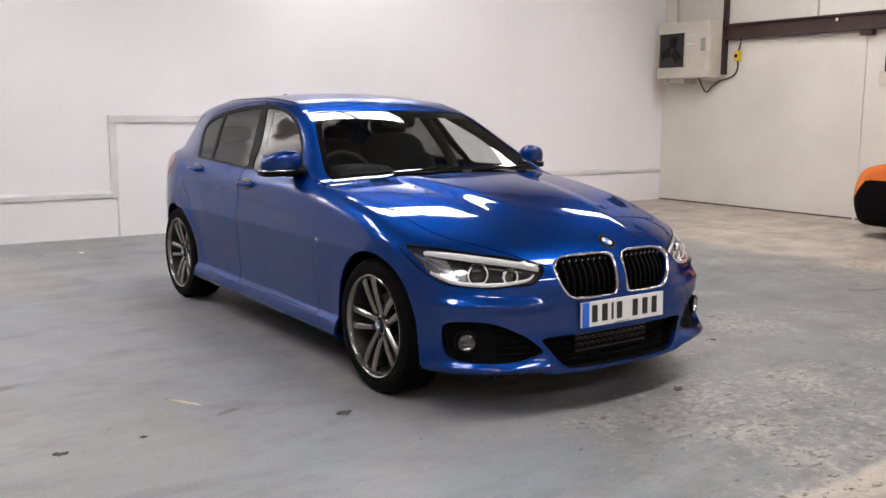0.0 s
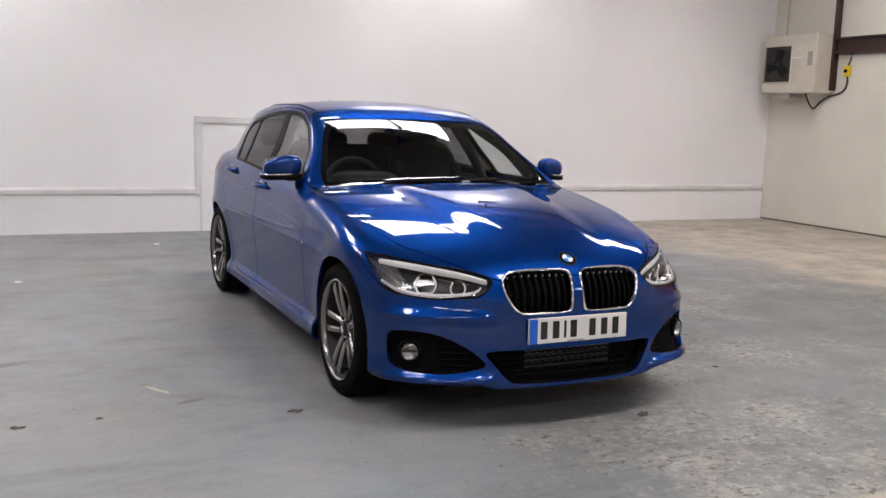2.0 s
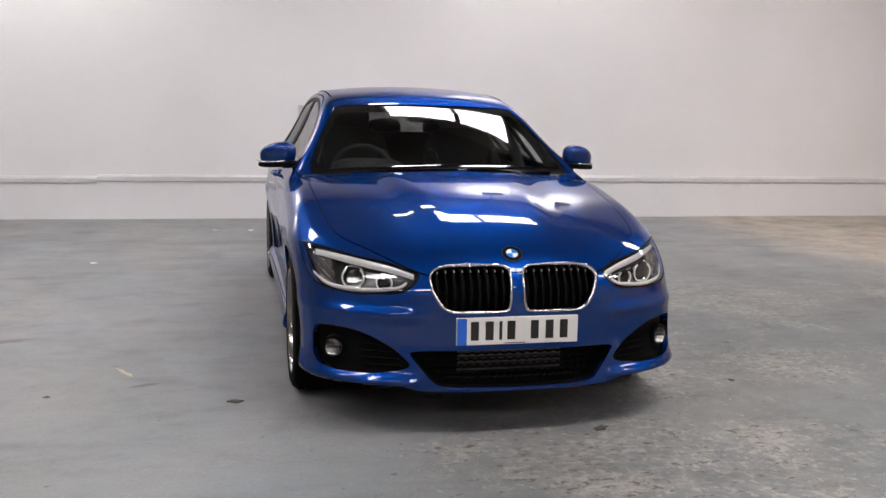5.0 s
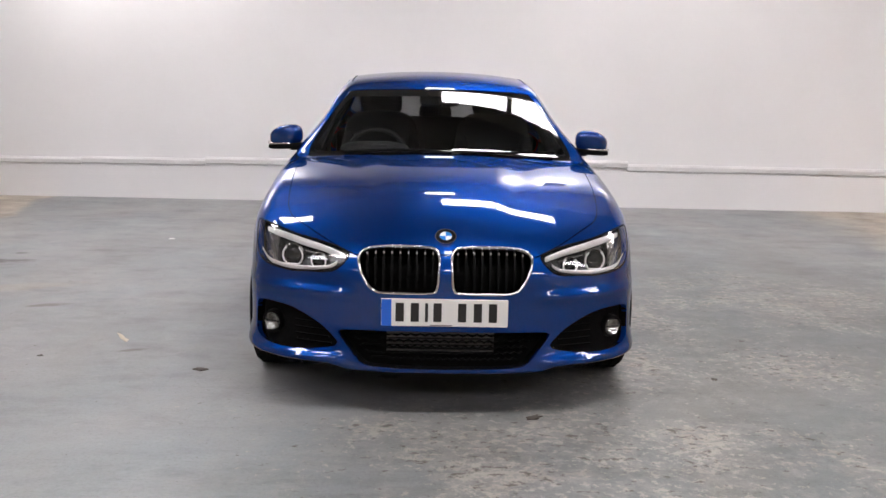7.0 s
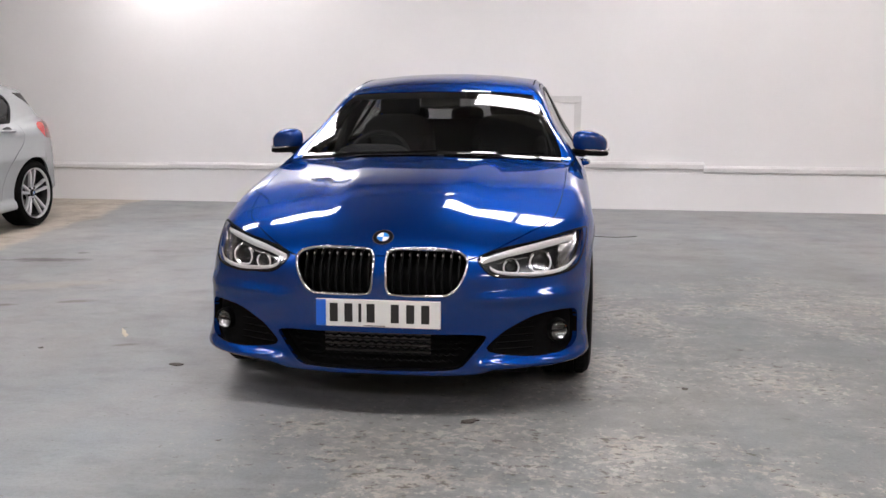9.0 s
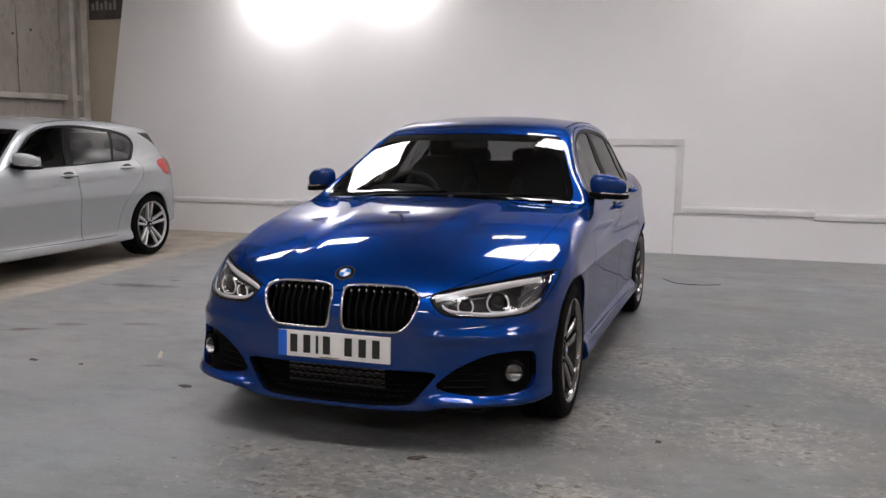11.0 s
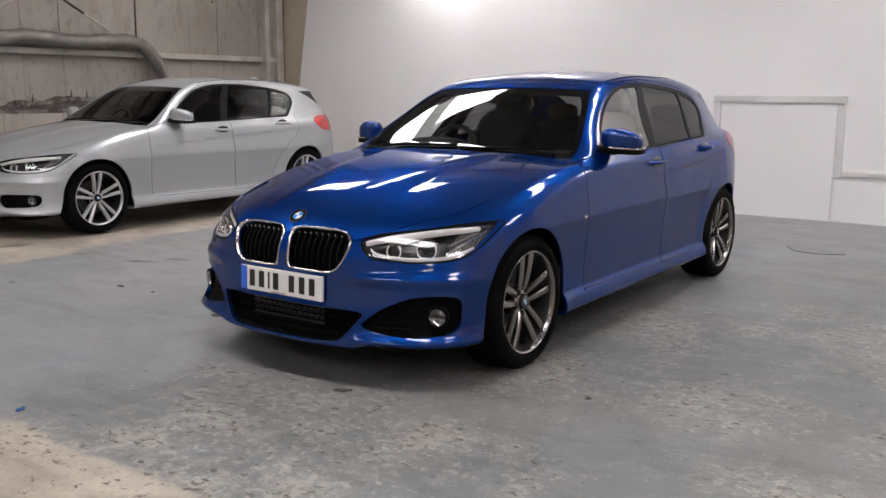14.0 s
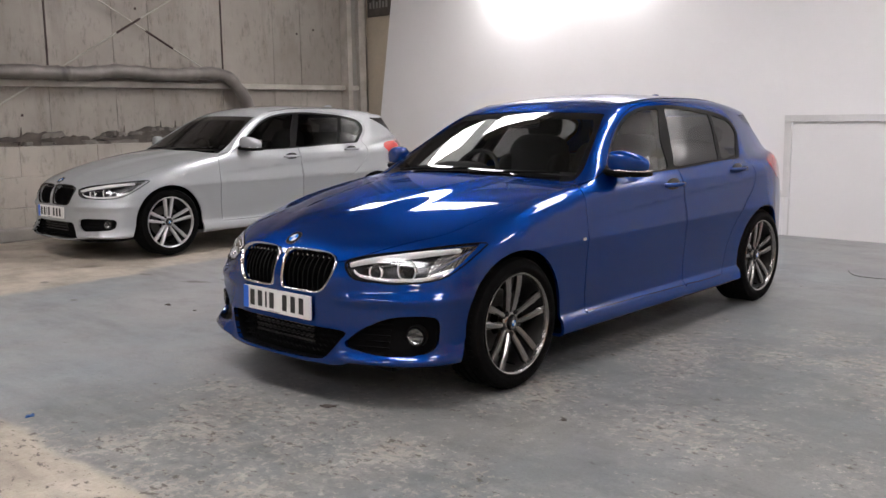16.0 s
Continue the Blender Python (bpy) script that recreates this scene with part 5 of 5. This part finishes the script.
            rings.append([bm.verts.new(((p - o * a + n * (b + 0.008)) * (s, 1, 1)).tolist()) for a, b in ((0.0085, -0.014), (0.0085, -0.001), (0.004, 0.002), (-0.001, 0.0), (-0.003, -0.012))])
        for i in range(len(rings)):
            a, b = rings[i], rings[(i + 1) % len(rings)]
            for k in range(4):
                bm.faces.new((a[k], a[k + 1], b[k + 1], b[k]))
        part("chrome_frame", bm, "chrome" if sport else "gloss_black", grille, "polished chrome grille surround" if sport else "", 80)
        skin("grille_well", groups["kidney"], nof, "black", grille, s, 0, 0.07)
        for k in range(9):
            x = 0.05 + k * 0.0335
            zs = [p[2] for p in out if abs(p[0] - x) < 0.02]
            if len(zs) < 2:
                continue
            z0, z1 = min(zs) + 0.004, max(zs) - 0.004
            bm = bmesh.new()
            secs = []
            for t in np.linspace(0, 1, 9):
                z = z0 + (z1 - z0) * t
                p = np.array(inner(x, z, 0.0))
                y = p[1] + 0.026 + 0.016 * t ** 6
                secs.append([bm.verts.new((s * (x + dx), y + dy, z)) for dx, dy in ((-0.0045, 0.0), (0.0045, 0.0), (0.003, 0.035), (-0.003, 0.035))])
            for a, b in zip(secs, secs[1:]):
                for i in range(4):
                    bm.faces.new((a[i], a[(i + 1) % 4], b[(i + 1) % 4], b[i]))
            bm.faces.new(secs[0]), bm.faces.new(secs[-1][::-1])
            part("grille_bar", bm, "black", grille)
            p = inner(x, z1 - 0.022, 0.0)
            part("bar_tip", box(p[0] - 0.003, p[0] + 0.003, p[1] + 0.016, p[1] + 0.020, z1 - 0.026, z1 - 0.016, bevel=0.001), "satin", grille)
        # fog lamp pocket
        skin("fog_pocket", groups["fog"], nof, "mesh", bumper_ob, s, 0, 0.035)
        out = front_strip(lines[fog_key], body_field)
        nn = nof(out)
        bm = bmesh.new()
        ring = [[bm.verts.new(((p - n * d) * (s, 1, 1)).tolist()) for p, n in zip(out, nn)] for d in (0.002, 0.036)]
        for i in range(len(out)):
            j = (i + 1) % len(out)
            bm.faces.new((ring[0][i], ring[0][j], ring[1][j], ring[1][i]))
        part("pocket_wall", bm, "mesh", bumper_ob, smooth=50)
        for k in range(5 if sport else 2):
            z = (0.285 + 0.026 * k) if sport else 0.315 + 0.03 * k
            bm = bmesh.new()
            xs = [0.47 + 0.012 * k, 0.55, 0.63]
            add_tube(bm, [inner(x, z, 0.026) for x in xs], 0.0045, 6)
            part("pocket_slat", bm, "mesh", bumper_ob)
        fx, fz = (0.731, 0.338) if sport else (0.72, 0.335)
        c = np.array(inner(fx, fz, 0.012))
        turn = Matrix.Translation(c) @ pose(0, 0, 0, 0, 0, s * 26 - 90)
        fog = empty("fog_lamp", turn)
        fog.parent = car
        bm = bmesh.new()
        add_lathe(bm, [(-0.03, 0.050), (0.004, 0.047), (0.008, 0.042), (0.004, 0.037)], 32)
        part("fog_ring", bm, "black", fog, smooth=40)
        bm = bmesh.new()
        add_lathe(bm, [(0.004, 0.037), (-0.012, 0.027), (-0.02, 0.006), (-0.02, 0.001)], 32)
        part("fog_reflector", bm, "fog_facets", fog, smooth=60)
        bm = bmesh.new()
        add_box(bm, -0.008, 0.002, -0.033, 0.033, -0.004, 0.006, 0.002)
        part("fog_shade", bm, "lamp_dark", fog)
        bm = bmesh.new()
        add_lathe(bm, [(0.005, 0.037), (0.011, 0.026), (0.013, 0.009), (0.0132, 0.0005)], 32)
        part("fog_lens", bm, "lens", fog, smooth=60)
        # mirror
        mir = empty("door_mirror", Matrix.Translation((0.874 * s, 0.93, 0.985)))
        mir.parent = car
        bm = soft_box(0.195, 0.125, 0.122, 3.0, 16)
        for v in bm.verts:
            u = v.co.x / 0.1
            v.co.z = v.co.z * (1 - 0.30 * max(0, u) ** 1.5) * (1.08 if v.co.z > 0 else 1) + 0.046
            v.co.z += -0.012 * u
            v.co.y += 0.035 * u + 0.02 * u * u - 0.02 * v.co.z / 0.07 * 0.3
            v.co.x *= s
        part("mirror_cap", bm, paint, mir, smooth=60)
        bm = soft_box(0.21, 0.14, 0.035, 4, 12)
        for v in bm.verts:
            u = v.co.x / 0.105
            v.co.z += -0.006 - 0.008 * u
            v.co.y += 0.037 * u + 0.02 * u * u
            v.co.x *= s
        part("mirror_base", bm, "black", mir, smooth=60)
        bm = bmesh.new()
        add_tube(bm, bend([(s * x, y, z) for x, y, z in ((-0.03, -0.078, 0.012), (0.03, -0.058, 0.008), (0.08, -0.02, 0.004), (0.105, 0.03, 0.004), (0.108, 0.07, 0.008))], 0.02), 0.0042, 6)
        part("indicator_strip", bm, "satin", mir, smooth=60)
        bm = soft_box(0.13, 0.07, 0.03, 3, 10, pose(-0.085 * s, 0.01, -0.012, 0, s * 10, 0))
        part("mirror_foot", bm, "black", mir, smooth=60)
        bm = bmesh.new()
        add_box(bm, -0.075, 0.075, 0.048, 0.060, 0.008, 0.085, 0.01)
        for v in bm.verts:
            v.co.y += 0.35 * v.co.x + 0.008
            v.co.x *= s
        part("mirror_glass", bm, "chrome", mir)
        # handles
        for dy, dz, dob in ((1.48, 0.880, door), (2.345, 0.925, door2)):
            lo, hi = 0.5, 1.0
            for _ in range(24):
                mm = (lo + hi) / 2
                lo, hi = (mm, hi) if body_field(np.array([mm]), np.array([dy]), np.array([dz]))[0] < 0 else (lo, mm)
            # flat black ellipse on the skin stands for the shadow in the handle bowl
            bm = bmesh.new()
            bmesh.ops.create_uvsphere(bm, u_segments=20, v_segments=10, radius=1)
            for v in bm.verts:
                v.co = Vector((s * (lo + 0.001 + v.co.x * 0.006), dy + v.co.y * 0.082, dz + v.co.z * 0.038))
            part("handle_bowl", bm, "gloss_black", dob, smooth=60)
            bm = bmesh.new()
            add_tube(bm, bend([(s * (lo + o), dy + d, dz + 0.002) for o, d in ((0.0, -0.10), (0.022, -0.075), (0.034, 0.0), (0.030, 0.075), (0.0, 0.105))], 0.015), 0.0135, 10)
            part("door_handle", bm, paint, dob, smooth=60)
        # repeater roundel on the wing
        lo, hi = 0.5, 1.0
        for _ in range(24):
            mm = (lo + hi) / 2
            lo, hi = (mm, hi) if body_field(np.array([mm]), np.array([0.525]), np.array([0.665]))[0] < 0 else (lo, mm)
        if sport:
            bm = box(s * lo - 0.004, s * lo + 0.004, 0.512, 0.541, 0.658, 0.673, bevel=0.002)
            part("side_emblem", bm, "satin", car)
        # wheels and wells
        for wy in (0.0, BASE):
            wheel(rim_style, rim_mat, car, 0.752, wy, s)
            bm = bmesh.new()
            n = 28
            for k in range(n):
                a0, a1 = (math.radians(-8 + 196 * (k + j) / n) for j in (0, 1))
                q = [(s * 0.50, a0), (s * 0.79, a0), (s * 0.79, a1), (s * 0.50, a1)]
                bm.faces.new([bm.verts.new((x, wy + 0.352 * math.cos(a), TYRE_R + 0.352 * math.sin(a))) for x, a in q])
            bm.faces.new([bm.verts.new((s * 0.50, wy + 0.352 * math.cos(a), TYRE_R + 0.352 * math.sin(a))) for a in np.linspace(math.radians(-8), math.radians(188), 24)])
            part("wheel_liner", bm, "black", car)
    # lower intake
    skin("intake_well", groups["intake"], nof, "black", bumper_ob, 0, 0, 0.075)
    half = front_strip(np.array([(x, z) for x, z in lines[intake_key] if x >= 0]), body_field)
    half = half[np.argsort(np.arctan2(half[:, 2] - 0.28, half[:, 0]))]
    loop = np.concatenate((half, (half * (-1, 1, 1))[::-1]))
    hn = loop.copy()
    hn[:, 0] = np.abs(hn[:, 0])
    hn = nof(hn) * np.stack((np.sign(loop[:, 0] + 1e-9), np.ones(len(loop)), np.ones(len(loop))), 1)
    bm = bmesh.new()
    ring = [[bm.verts.new((p - n * d).tolist()) for p, n in zip(loop, hn)] for d in (0.002, 0.076)]
    for i in range(len(loop)):
        j = (i + 1) % len(loop)
        bm.faces.new((ring[0][i], ring[0][j], ring[1][j], ring[1][i]))
    part("intake_wall", bm, "black", bumper_ob, smooth=50)
    for k in range(5):
        z = 0.235 + 0.023 * k
        ext = 0.30 + 0.022 * k
        bm = bmesh.new()
        pts2 = []
        for t in np.linspace(-1, 1, 41):
            x = t * ext
            p = front_strip(np.array([(abs(x), z)]), body_field)[0]
            pts2.append((x, p[1] + 0.040 + 0.003 * k, z + 0.0045 * (1 if int((t + 1) * 20 + k) % 2 else -1)))
        add_tube(bm, pts2, 0.0042, 5)
        part("mesh_bar", bm, "mesh", bumper_ob)
    for k in range(6):
        part("radiator_slat", box(-0.235, 0.205, -0.700, -0.690, 0.258 + 0.0145 * k, 0.266 + 0.0145 * k), "slat", bumper_ob)
    # plate
    py = float(front_strip(np.array([(0.0, 0.434)]), body_field)[0, 1])
    plate = empty("number_plate", pose(0.0, py - 0.012, 0.434, -2))
    plate.parent = car
    part("backing", box(-0.256, 0.254, -0.002, 0.012, -0.0555, 0.0555, bevel=0.003), "plate_white", plate, "white reflective plate")
    part("blue_band", box(-0.255, -0.215, -0.0032, -0.002, -0.0545, 0.0545), "plate_blue", plate)
    for k, x in enumerate((-0.182, -0.121, -0.074, -0.030, 0.069, 0.132, 0.193)):
        wdt = 0.012 if k == 2 else 0.033
        part("character_bar", box(x - wdt / 2, x + wdt / 2, -0.0034, -0.002, -0.036, 0.040), "ink", plate)
    part("small_print", box(-0.06, 0.03, -0.0034, -0.002, -0.0515, -0.0485), "ink", plate)
    # badge on the bonnet
    p = front_strip(np.array([(0.0, 0.722)]), body_field)
    n = Vector(nof(p)[0].tolist())
    e = Vector(p[0].tolist()) + n * 0.007
    add_badge(0.044, car, Matrix.Translation(e) @ n.to_track_quat("Z", "X").to_matrix().to_4x4())
    # roof fin, wipers
    bm = soft_box(0.035, 0.12, 0.06, 2.5, 10, pose(0, 2.72, 1.40))
    for v in bm.verts:
        v.co.y += 0.5 * max(0.0, v.co.z - 1.39)
    part("roof_fin", bm, paint, car, smooth=60)
    for x0, x1 in ((-0.52, 0.06), (0.10, 0.62)):
        bm = bmesh.new()
        q = []
        for t in np.linspace(0, 1, 14):
            x = x0 + (x1 - x0) * t
            z = 0.978 + 0.018 * t - 0.012 * (abs(x) / 0.6) ** 2
            y = 0.542 + (z - 0.972) * 1.8 + 0.17 * (x / 0.71) ** 2
            q.append((x, y - 0.022, z + 0.004))
        add_tube(bm, q, 0.006, 6)
        part("wiper", bm, "black", car)
    # underside and cabin
    part("underbody", box(-0.60, 0.60, -0.58, 3.1, 0.155, 0.24, bevel=0.02), "black", car)
    part("bulkhead", box(-0.76, 0.76, 0.36, 0.50, 0.24, 0.84, bevel=0.03), "black", car)
    part("cabin_floor", box(-0.76, 0.76, 0.45, 2.3, 0.28, 0.32), "dash", car)
    for s in (1, -1):
        part("door_lining", box(s * 0.79 - 0.012, s * 0.79 + 0.012, 1.0, 2.6, 0.30, 0.93, bevel=0.01), "dash", car)
        seat(car, 0.37 * s, 1.42)
        bm = bmesh.new()
        for dy in (-0.028, 0.0, 0.030):
            add_tube(bm, bend([(s * 0.690, 0.86 + dy, 0.985), (s * 0.632, 1.06 + dy, 1.135), (s * 0.560, 1.28 + dy, 1.245), (s * 0.535, 1.50, 1.315)], 0.06), 0.029, 8)
        part("pillar_lining", bm, "dash", car, smooth=60)
        bm = bmesh.new()
        add_tube(bm, bend([(s * 0.735, 1.58, 0.90), (s * 0.70, 1.62, 1.02), (s * 0.63, 1.70, 1.18), (s * 0.555, 1.77, 1.315)], 0.06), 0.036, 8)
        part("pillar_lining", bm, "dash", car, smooth=60)
        zs = np.linspace(1.44, 2.95, 40)
        strip = []
        for yy in zs:
            lo, hi = 1.1, 1.6
            xx = 0.535 - 0.10 * max(0.0, (yy - 1.9) / 1.1) ** 2
            for _ in range(24):
                mm = (lo + hi) / 2
                lo, hi = (mm, hi) if body_field(np.array([xx]), np.array([yy]), np.array([mm]))[0] < 0 else (lo, mm)
            strip.append((s * xx, yy, lo - 0.001))
        part("roof_strip", add_tube(bmesh.new(), strip, 0.0045, 6), "black", car, smooth=60)
    dash_bm = soft_box(1.36, 0.50, 0.28, 5, 16, pose(0, 0.98, 0.82))
    part("dashboard", dash_bm, "dash", car, smooth=60)
    part("cowl_shelf", soft_box(1.16, 0.44, 0.05, 5, 12, pose(0, 0.80, 0.915)), "dash", car, smooth=60)
    part("instrument_hood", soft_box(0.40, 0.22, 0.11, 3, 12, pose(-0.37, 0.98, 0.955)), "dash", car, smooth=60)
    bm = bmesh.new()
    add_tube(bm, [(0.185 * math.cos(a), 0, 0.185 * math.sin(a)) for a in np.linspace(0, 2 * math.pi, 37)[:-1]], 0.015, 8, True)
    add_box(bm, -0.17, 0.17, -0.012, 0.012, -0.03, 0.03, 0.008)
    add_box(bm, -0.03, 0.03, -0.012, 0.012, -0.17, 0.0, 0.008)
    add_lathe(bm, [(-0.02, 0.07), (0.03, 0.06), (0.04, 0.001)], 20, pose(0, 0, 0, 0, 0, 90))
    bmesh.ops.transform(bm, matrix=pose(-0.37, 1.12, 0.90, -24), verts=bm.verts[:])
    part("steering_wheel", bm, "dash", car, smooth=50)
    part("cabin_mirror", soft_box(0.24, 0.04, 0.07, 4, 10, pose(0, 1.16, 1.245)), "gloss_black", car, smooth=60)
    part("boot_lining", box(-0.745, 0.745, 2.62, 3.10, 0.34, 0.985, bevel=0.03), "dash", car)
    rear = empty("rear_bench", pose(0, 2.28, 0))
    rear.parent = car
    part("cushion", soft_box(1.30, 0.5, 0.18, 5, 14, pose(0, 0, 0.50)), "cloth", rear, smooth=60)
    part("backrest", soft_box(1.28, 0.15, 0.58, 5, 14, pose(0, 0.32, 0.82, -18)), "cloth", rear, smooth=60)
    for x in (-0.42, 0.0, 0.42):
        part("headrest", soft_box(0.25, 0.09, 0.13, 3, 10, pose(x, 0.42, 1.135)), "cloth", rear, smooth=60)
    part("headlining", soft_box(1.02, 1.30, 0.03, 6, 14, pose(0, 2.08, 1.335)), "cloth", car, smooth=60)
    return car


# ---- the cars ----
blue_car = hatchback("car", "blue", pose(-0.013, 0, 0, 0, 0, 0.5), 1.0)
tagged(blue_car, "metallic blue five-door hatchback with grey twin-spoke wheels", "car")
silver_car = hatchback("car", "silver", pose(-5.17, 1.19, 0.012, 0, 0, 1.0), 0.6, False, 2, "rim_silver", "tint")
tagged(silver_car, "metallic silver five-door hatchback with bright alloy wheels", "car")


def micro_field(x, y, z):
    """A very short city car, nose at y = -0.95, tail at y = 2.2."""
    x = np.abs(x)
    side = x - (0.75 - 0.10 * ((z - 0.62) / 0.6) ** 2 - 0.03 * ((y - 0.9) / 1.3) ** 2)
    ends = np.maximum(-0.95 + 0.20 * (x / 0.75) ** 3 + 0.16 * ((z - 0.42) / 0.4) ** 2 - y, y - (2.20 - 0.12 * (x / 0.75) ** 3 - 0.06 * ((z - 0.6) / 0.6) ** 2))
    top = z - (0.74 + 0.20 * np.clip((y + 0.75) / 1.0, 0, 1))
    low = smax(smax(side, ends, 0.12), smax(top, 0.12 - z, 0.03), 0.08)
    cab = smax(smax(x - (0.76 - 0.28 * (z - 0.9)), smax(0.02 + (z - 0.9) * 0.75 - y, y - 2.12 + 0.1 * (z - 0.9), 0.05) * 0.8, 0.08), z - 1.53 + 0.05 * (x / 0.6) ** 2, 0.1)
    return smin(low, smax(cab, 0.75 - z, 0.02), 0.04)


def city_car(m):
    car = empty("car", m)
    r = 0.295

    def arch(x, y, z):
        d = np.minimum(np.hypot(y, z - r), np.hypot(y - 1.82, z - r)) - 0.335
        return np.where(x > 0.5, d, np.maximum(d, 0.02))
    wind = closed_shape([(0.42, 0.98), (1.2, 0.98), (2.0, 1.0), (1.98, 1.3), (1.85, 1.42), (1.2, 1.45), (0.75, 1.38)], 0.03)
    front = closed_shape([(-0.62, 0.96), (0.0, 0.97), (0.62, 0.96), (0.5, 1.4), (0.0, 1.44), (-0.5, 1.4)], 0.03)
    fields = {"arch": arch, "window": lambda x, y, z: np.where(x > 0.4, shape_field(wind, y, z), 1.0),
              "windscreen": lambda x, y, z: np.where(y < 0.6, shape_field(front, x, z), 1.0),
              "sill_cladding": lambda x, y, z: z - np.where(y < 0, 0.33 + 0.29 * ease(y, -0.93, -0.62), 0.33)}
    pts, faces = shell_grid(micro_field, (0.2, 1.6), 0.55, 0.4)
    bm = bmesh.new()
    vs = [bm.verts.new(p) for p in pts]
    for q in faces:
        bm.faces.new([vs[i] for i in q])
    bm.verts.index_update()
    for f in fields.values():
        split_along(bm, f)
    cen = np.array([f.calc_center_median() for f in bm.faces])
    val = {k: f(*cen.T) for k, f in fields.items()}
    groups = {}
    for i, f in enumerate(bm.faces):
        if val["arch"][i] < 0:
            continue
        key = next((k for k in ("window", "windscreen", "sill_cladding") if val[k][i] < 0), "body")
        groups.setdefault(key, []).append([tuple(v.co) for v in f.verts])
    bm.free()
    nof = functools.partial(field_normal, micro_field)
    skin("body", groups["body"], nof, "orange", car, 0, 0.02)
    skin("sill_cladding", groups["sill_cladding"], nof, "black", car, 0, 0.02)
    skin("windscreen", groups["windscreen"], nof, "tint", car, 0, 0, 0.004)
    for s in (1, -1):
        skin("window", groups["window"], nof, "tint", car, s, 0, 0.004)
        for wy in (0.0, 1.82):
            hub = empty("wheel", pose(0.70 * s, wy, r, 0, 0, 0 if s > 0 else 180))
            hub.parent = car
            bm = bmesh.new()
            add_lathe(bm, [(-0.08, 0.19), (-0.085, 0.26), (-0.06, r), (0.06, r), (0.085, 0.26), (0.08, 0.19)], 48)
            part("tyre", bm, "tyre", hub, smooth=35)
            bm = bmesh.new()
            add_lathe(bm, [(0.08, 0.195), (0.05, 0.18), (0.02, 0.15), (0.05, 0.05), (0.06, 0.001)], 40)
            part("rim", bm, "rim", hub, smooth=40)
            bm = bmesh.new()
            add_lathe(bm, [(0.16 * s, 0.345), (-0.3 * s, 0.345), (-0.3 * s, 0.01)], 36, pose(0.60 * s, wy, r))
            part("wheel_liner", bm, "black", car)
        bm = soft_box(0.2, 0.1, 0.16, 3, 12, pose(0.50 * s, -0.52, 0.66, 0, 0, s * 30))
        part("headlamp", bm, "reflector", car, smooth=60)
    part("underbody", box(-0.5, 0.5, -0.3, 2.05, 0.2, 0.3), "black", car)
    return car


orange_car = city_car(pose(6.89, 1.20, 0, 0, 0, 180))
tagged(orange_car, "small bright orange city car with black lower cladding", "car")


# ---- litter on the floor ----
def scrap(name, x, y, size, mat, label, category, seed, curl=0.3, long=1.0):
    """A small crumpled flake lying on the floor."""
    r = random.Random(seed)
    bm = bmesh.new()
    n = 13
    rim = [(size * long * (0.45 + 0.9 * r.random()) * math.cos(2 * math.pi * k / n), size * (0.35 + 0.9 * r.random()) * math.sin(2 * math.pi * k / n)) for k in range(n)]
    low = [bm.verts.new((u, v, 0.0005)) for u, v in rim]
    high = [bm.verts.new((u * 0.96, v * 0.96, 0.002 + size * curl * r.random())) for u, v in rim]
    top = bm.verts.new((0, 0, 0.003 + size * curl * 0.5))
    bm.faces.new(low[::-1])
    for k in range(n):
        j = (k + 1) % n
        bm.faces.new((low[k], low[j], high[j], high[k]))
        bm.faces.new((high[k], high[j], top))
    ob = part(name, bm, mat)
    ob.matrix_basis = pose(x, y, 0, 0, 0, r.uniform(0, 360))
    tagged(ob, label, category)
    return ob


scrap("paper_scrap", -1.01, 5.16, 0.035, "plate_white", "small white paper scrap on the floor", "litter", 1)
scrap("paper_scrap", -1.36, 5.20, 0.022, "plate_white", "tiny white paper scrap on the floor", "litter", 2)
scrap("paper_scrap", -2.25, 3.39, 0.032, "plate_white", "small flat white paper scrap on the floor", "litter", 3, 0.1)
scrap("tape_scrap", -0.535, -1.72, 0.017, "tape", "small torn scrap of blue tape on the floor", "litter", 4, 0.3, 1.8)
scrap("leaf_scrap", -2.27, -0.035, 0.020, "debris", "small dark dry leaf scrap on the floor", "litter", 5, 0.22, 1.5)
scrap("leaf_scrap", -1.13, -0.195, 0.024, "debris", "dark curled leaf scrap beside the wheel", "litter", 6, 0.22, 1.4)
scrap("leaf_scrap", 0.37, -0.76, 0.030, "debris", "dark crumpled leaf scrap before the bumper", "litter", 7, 0.22, 1.6)
scrap("leaf_scrap", 1.28, -0.22, 0.018, "debris", "tiny dark leaf scrap on the floor", "litter", 8, 0.22, 1.3)
scrap("leaf_scrap", -1.95, -0.02, 0.013, "debris", "tiny dark leaf scrap on the floor", "litter", 9, 0.22, 1.3)
scrap("wood_splinter", -1.66, 0.32, 0.016, "beige", "thin tan wood splinter on the floor", "litter", 10, 0.2, 5.0)
tagged(part("wire", add_tube(bmesh.new(), bend([(0.86, 4.28, 0.006), (0.98, 4.08, 0.006), (1.18, 4.02, 0.01), (1.36, 4.12, 0.006)], 0.03), 0.003, 6), "cable", None, smooth=60),
       "thin dark curved wire lying on the floor", "wire")
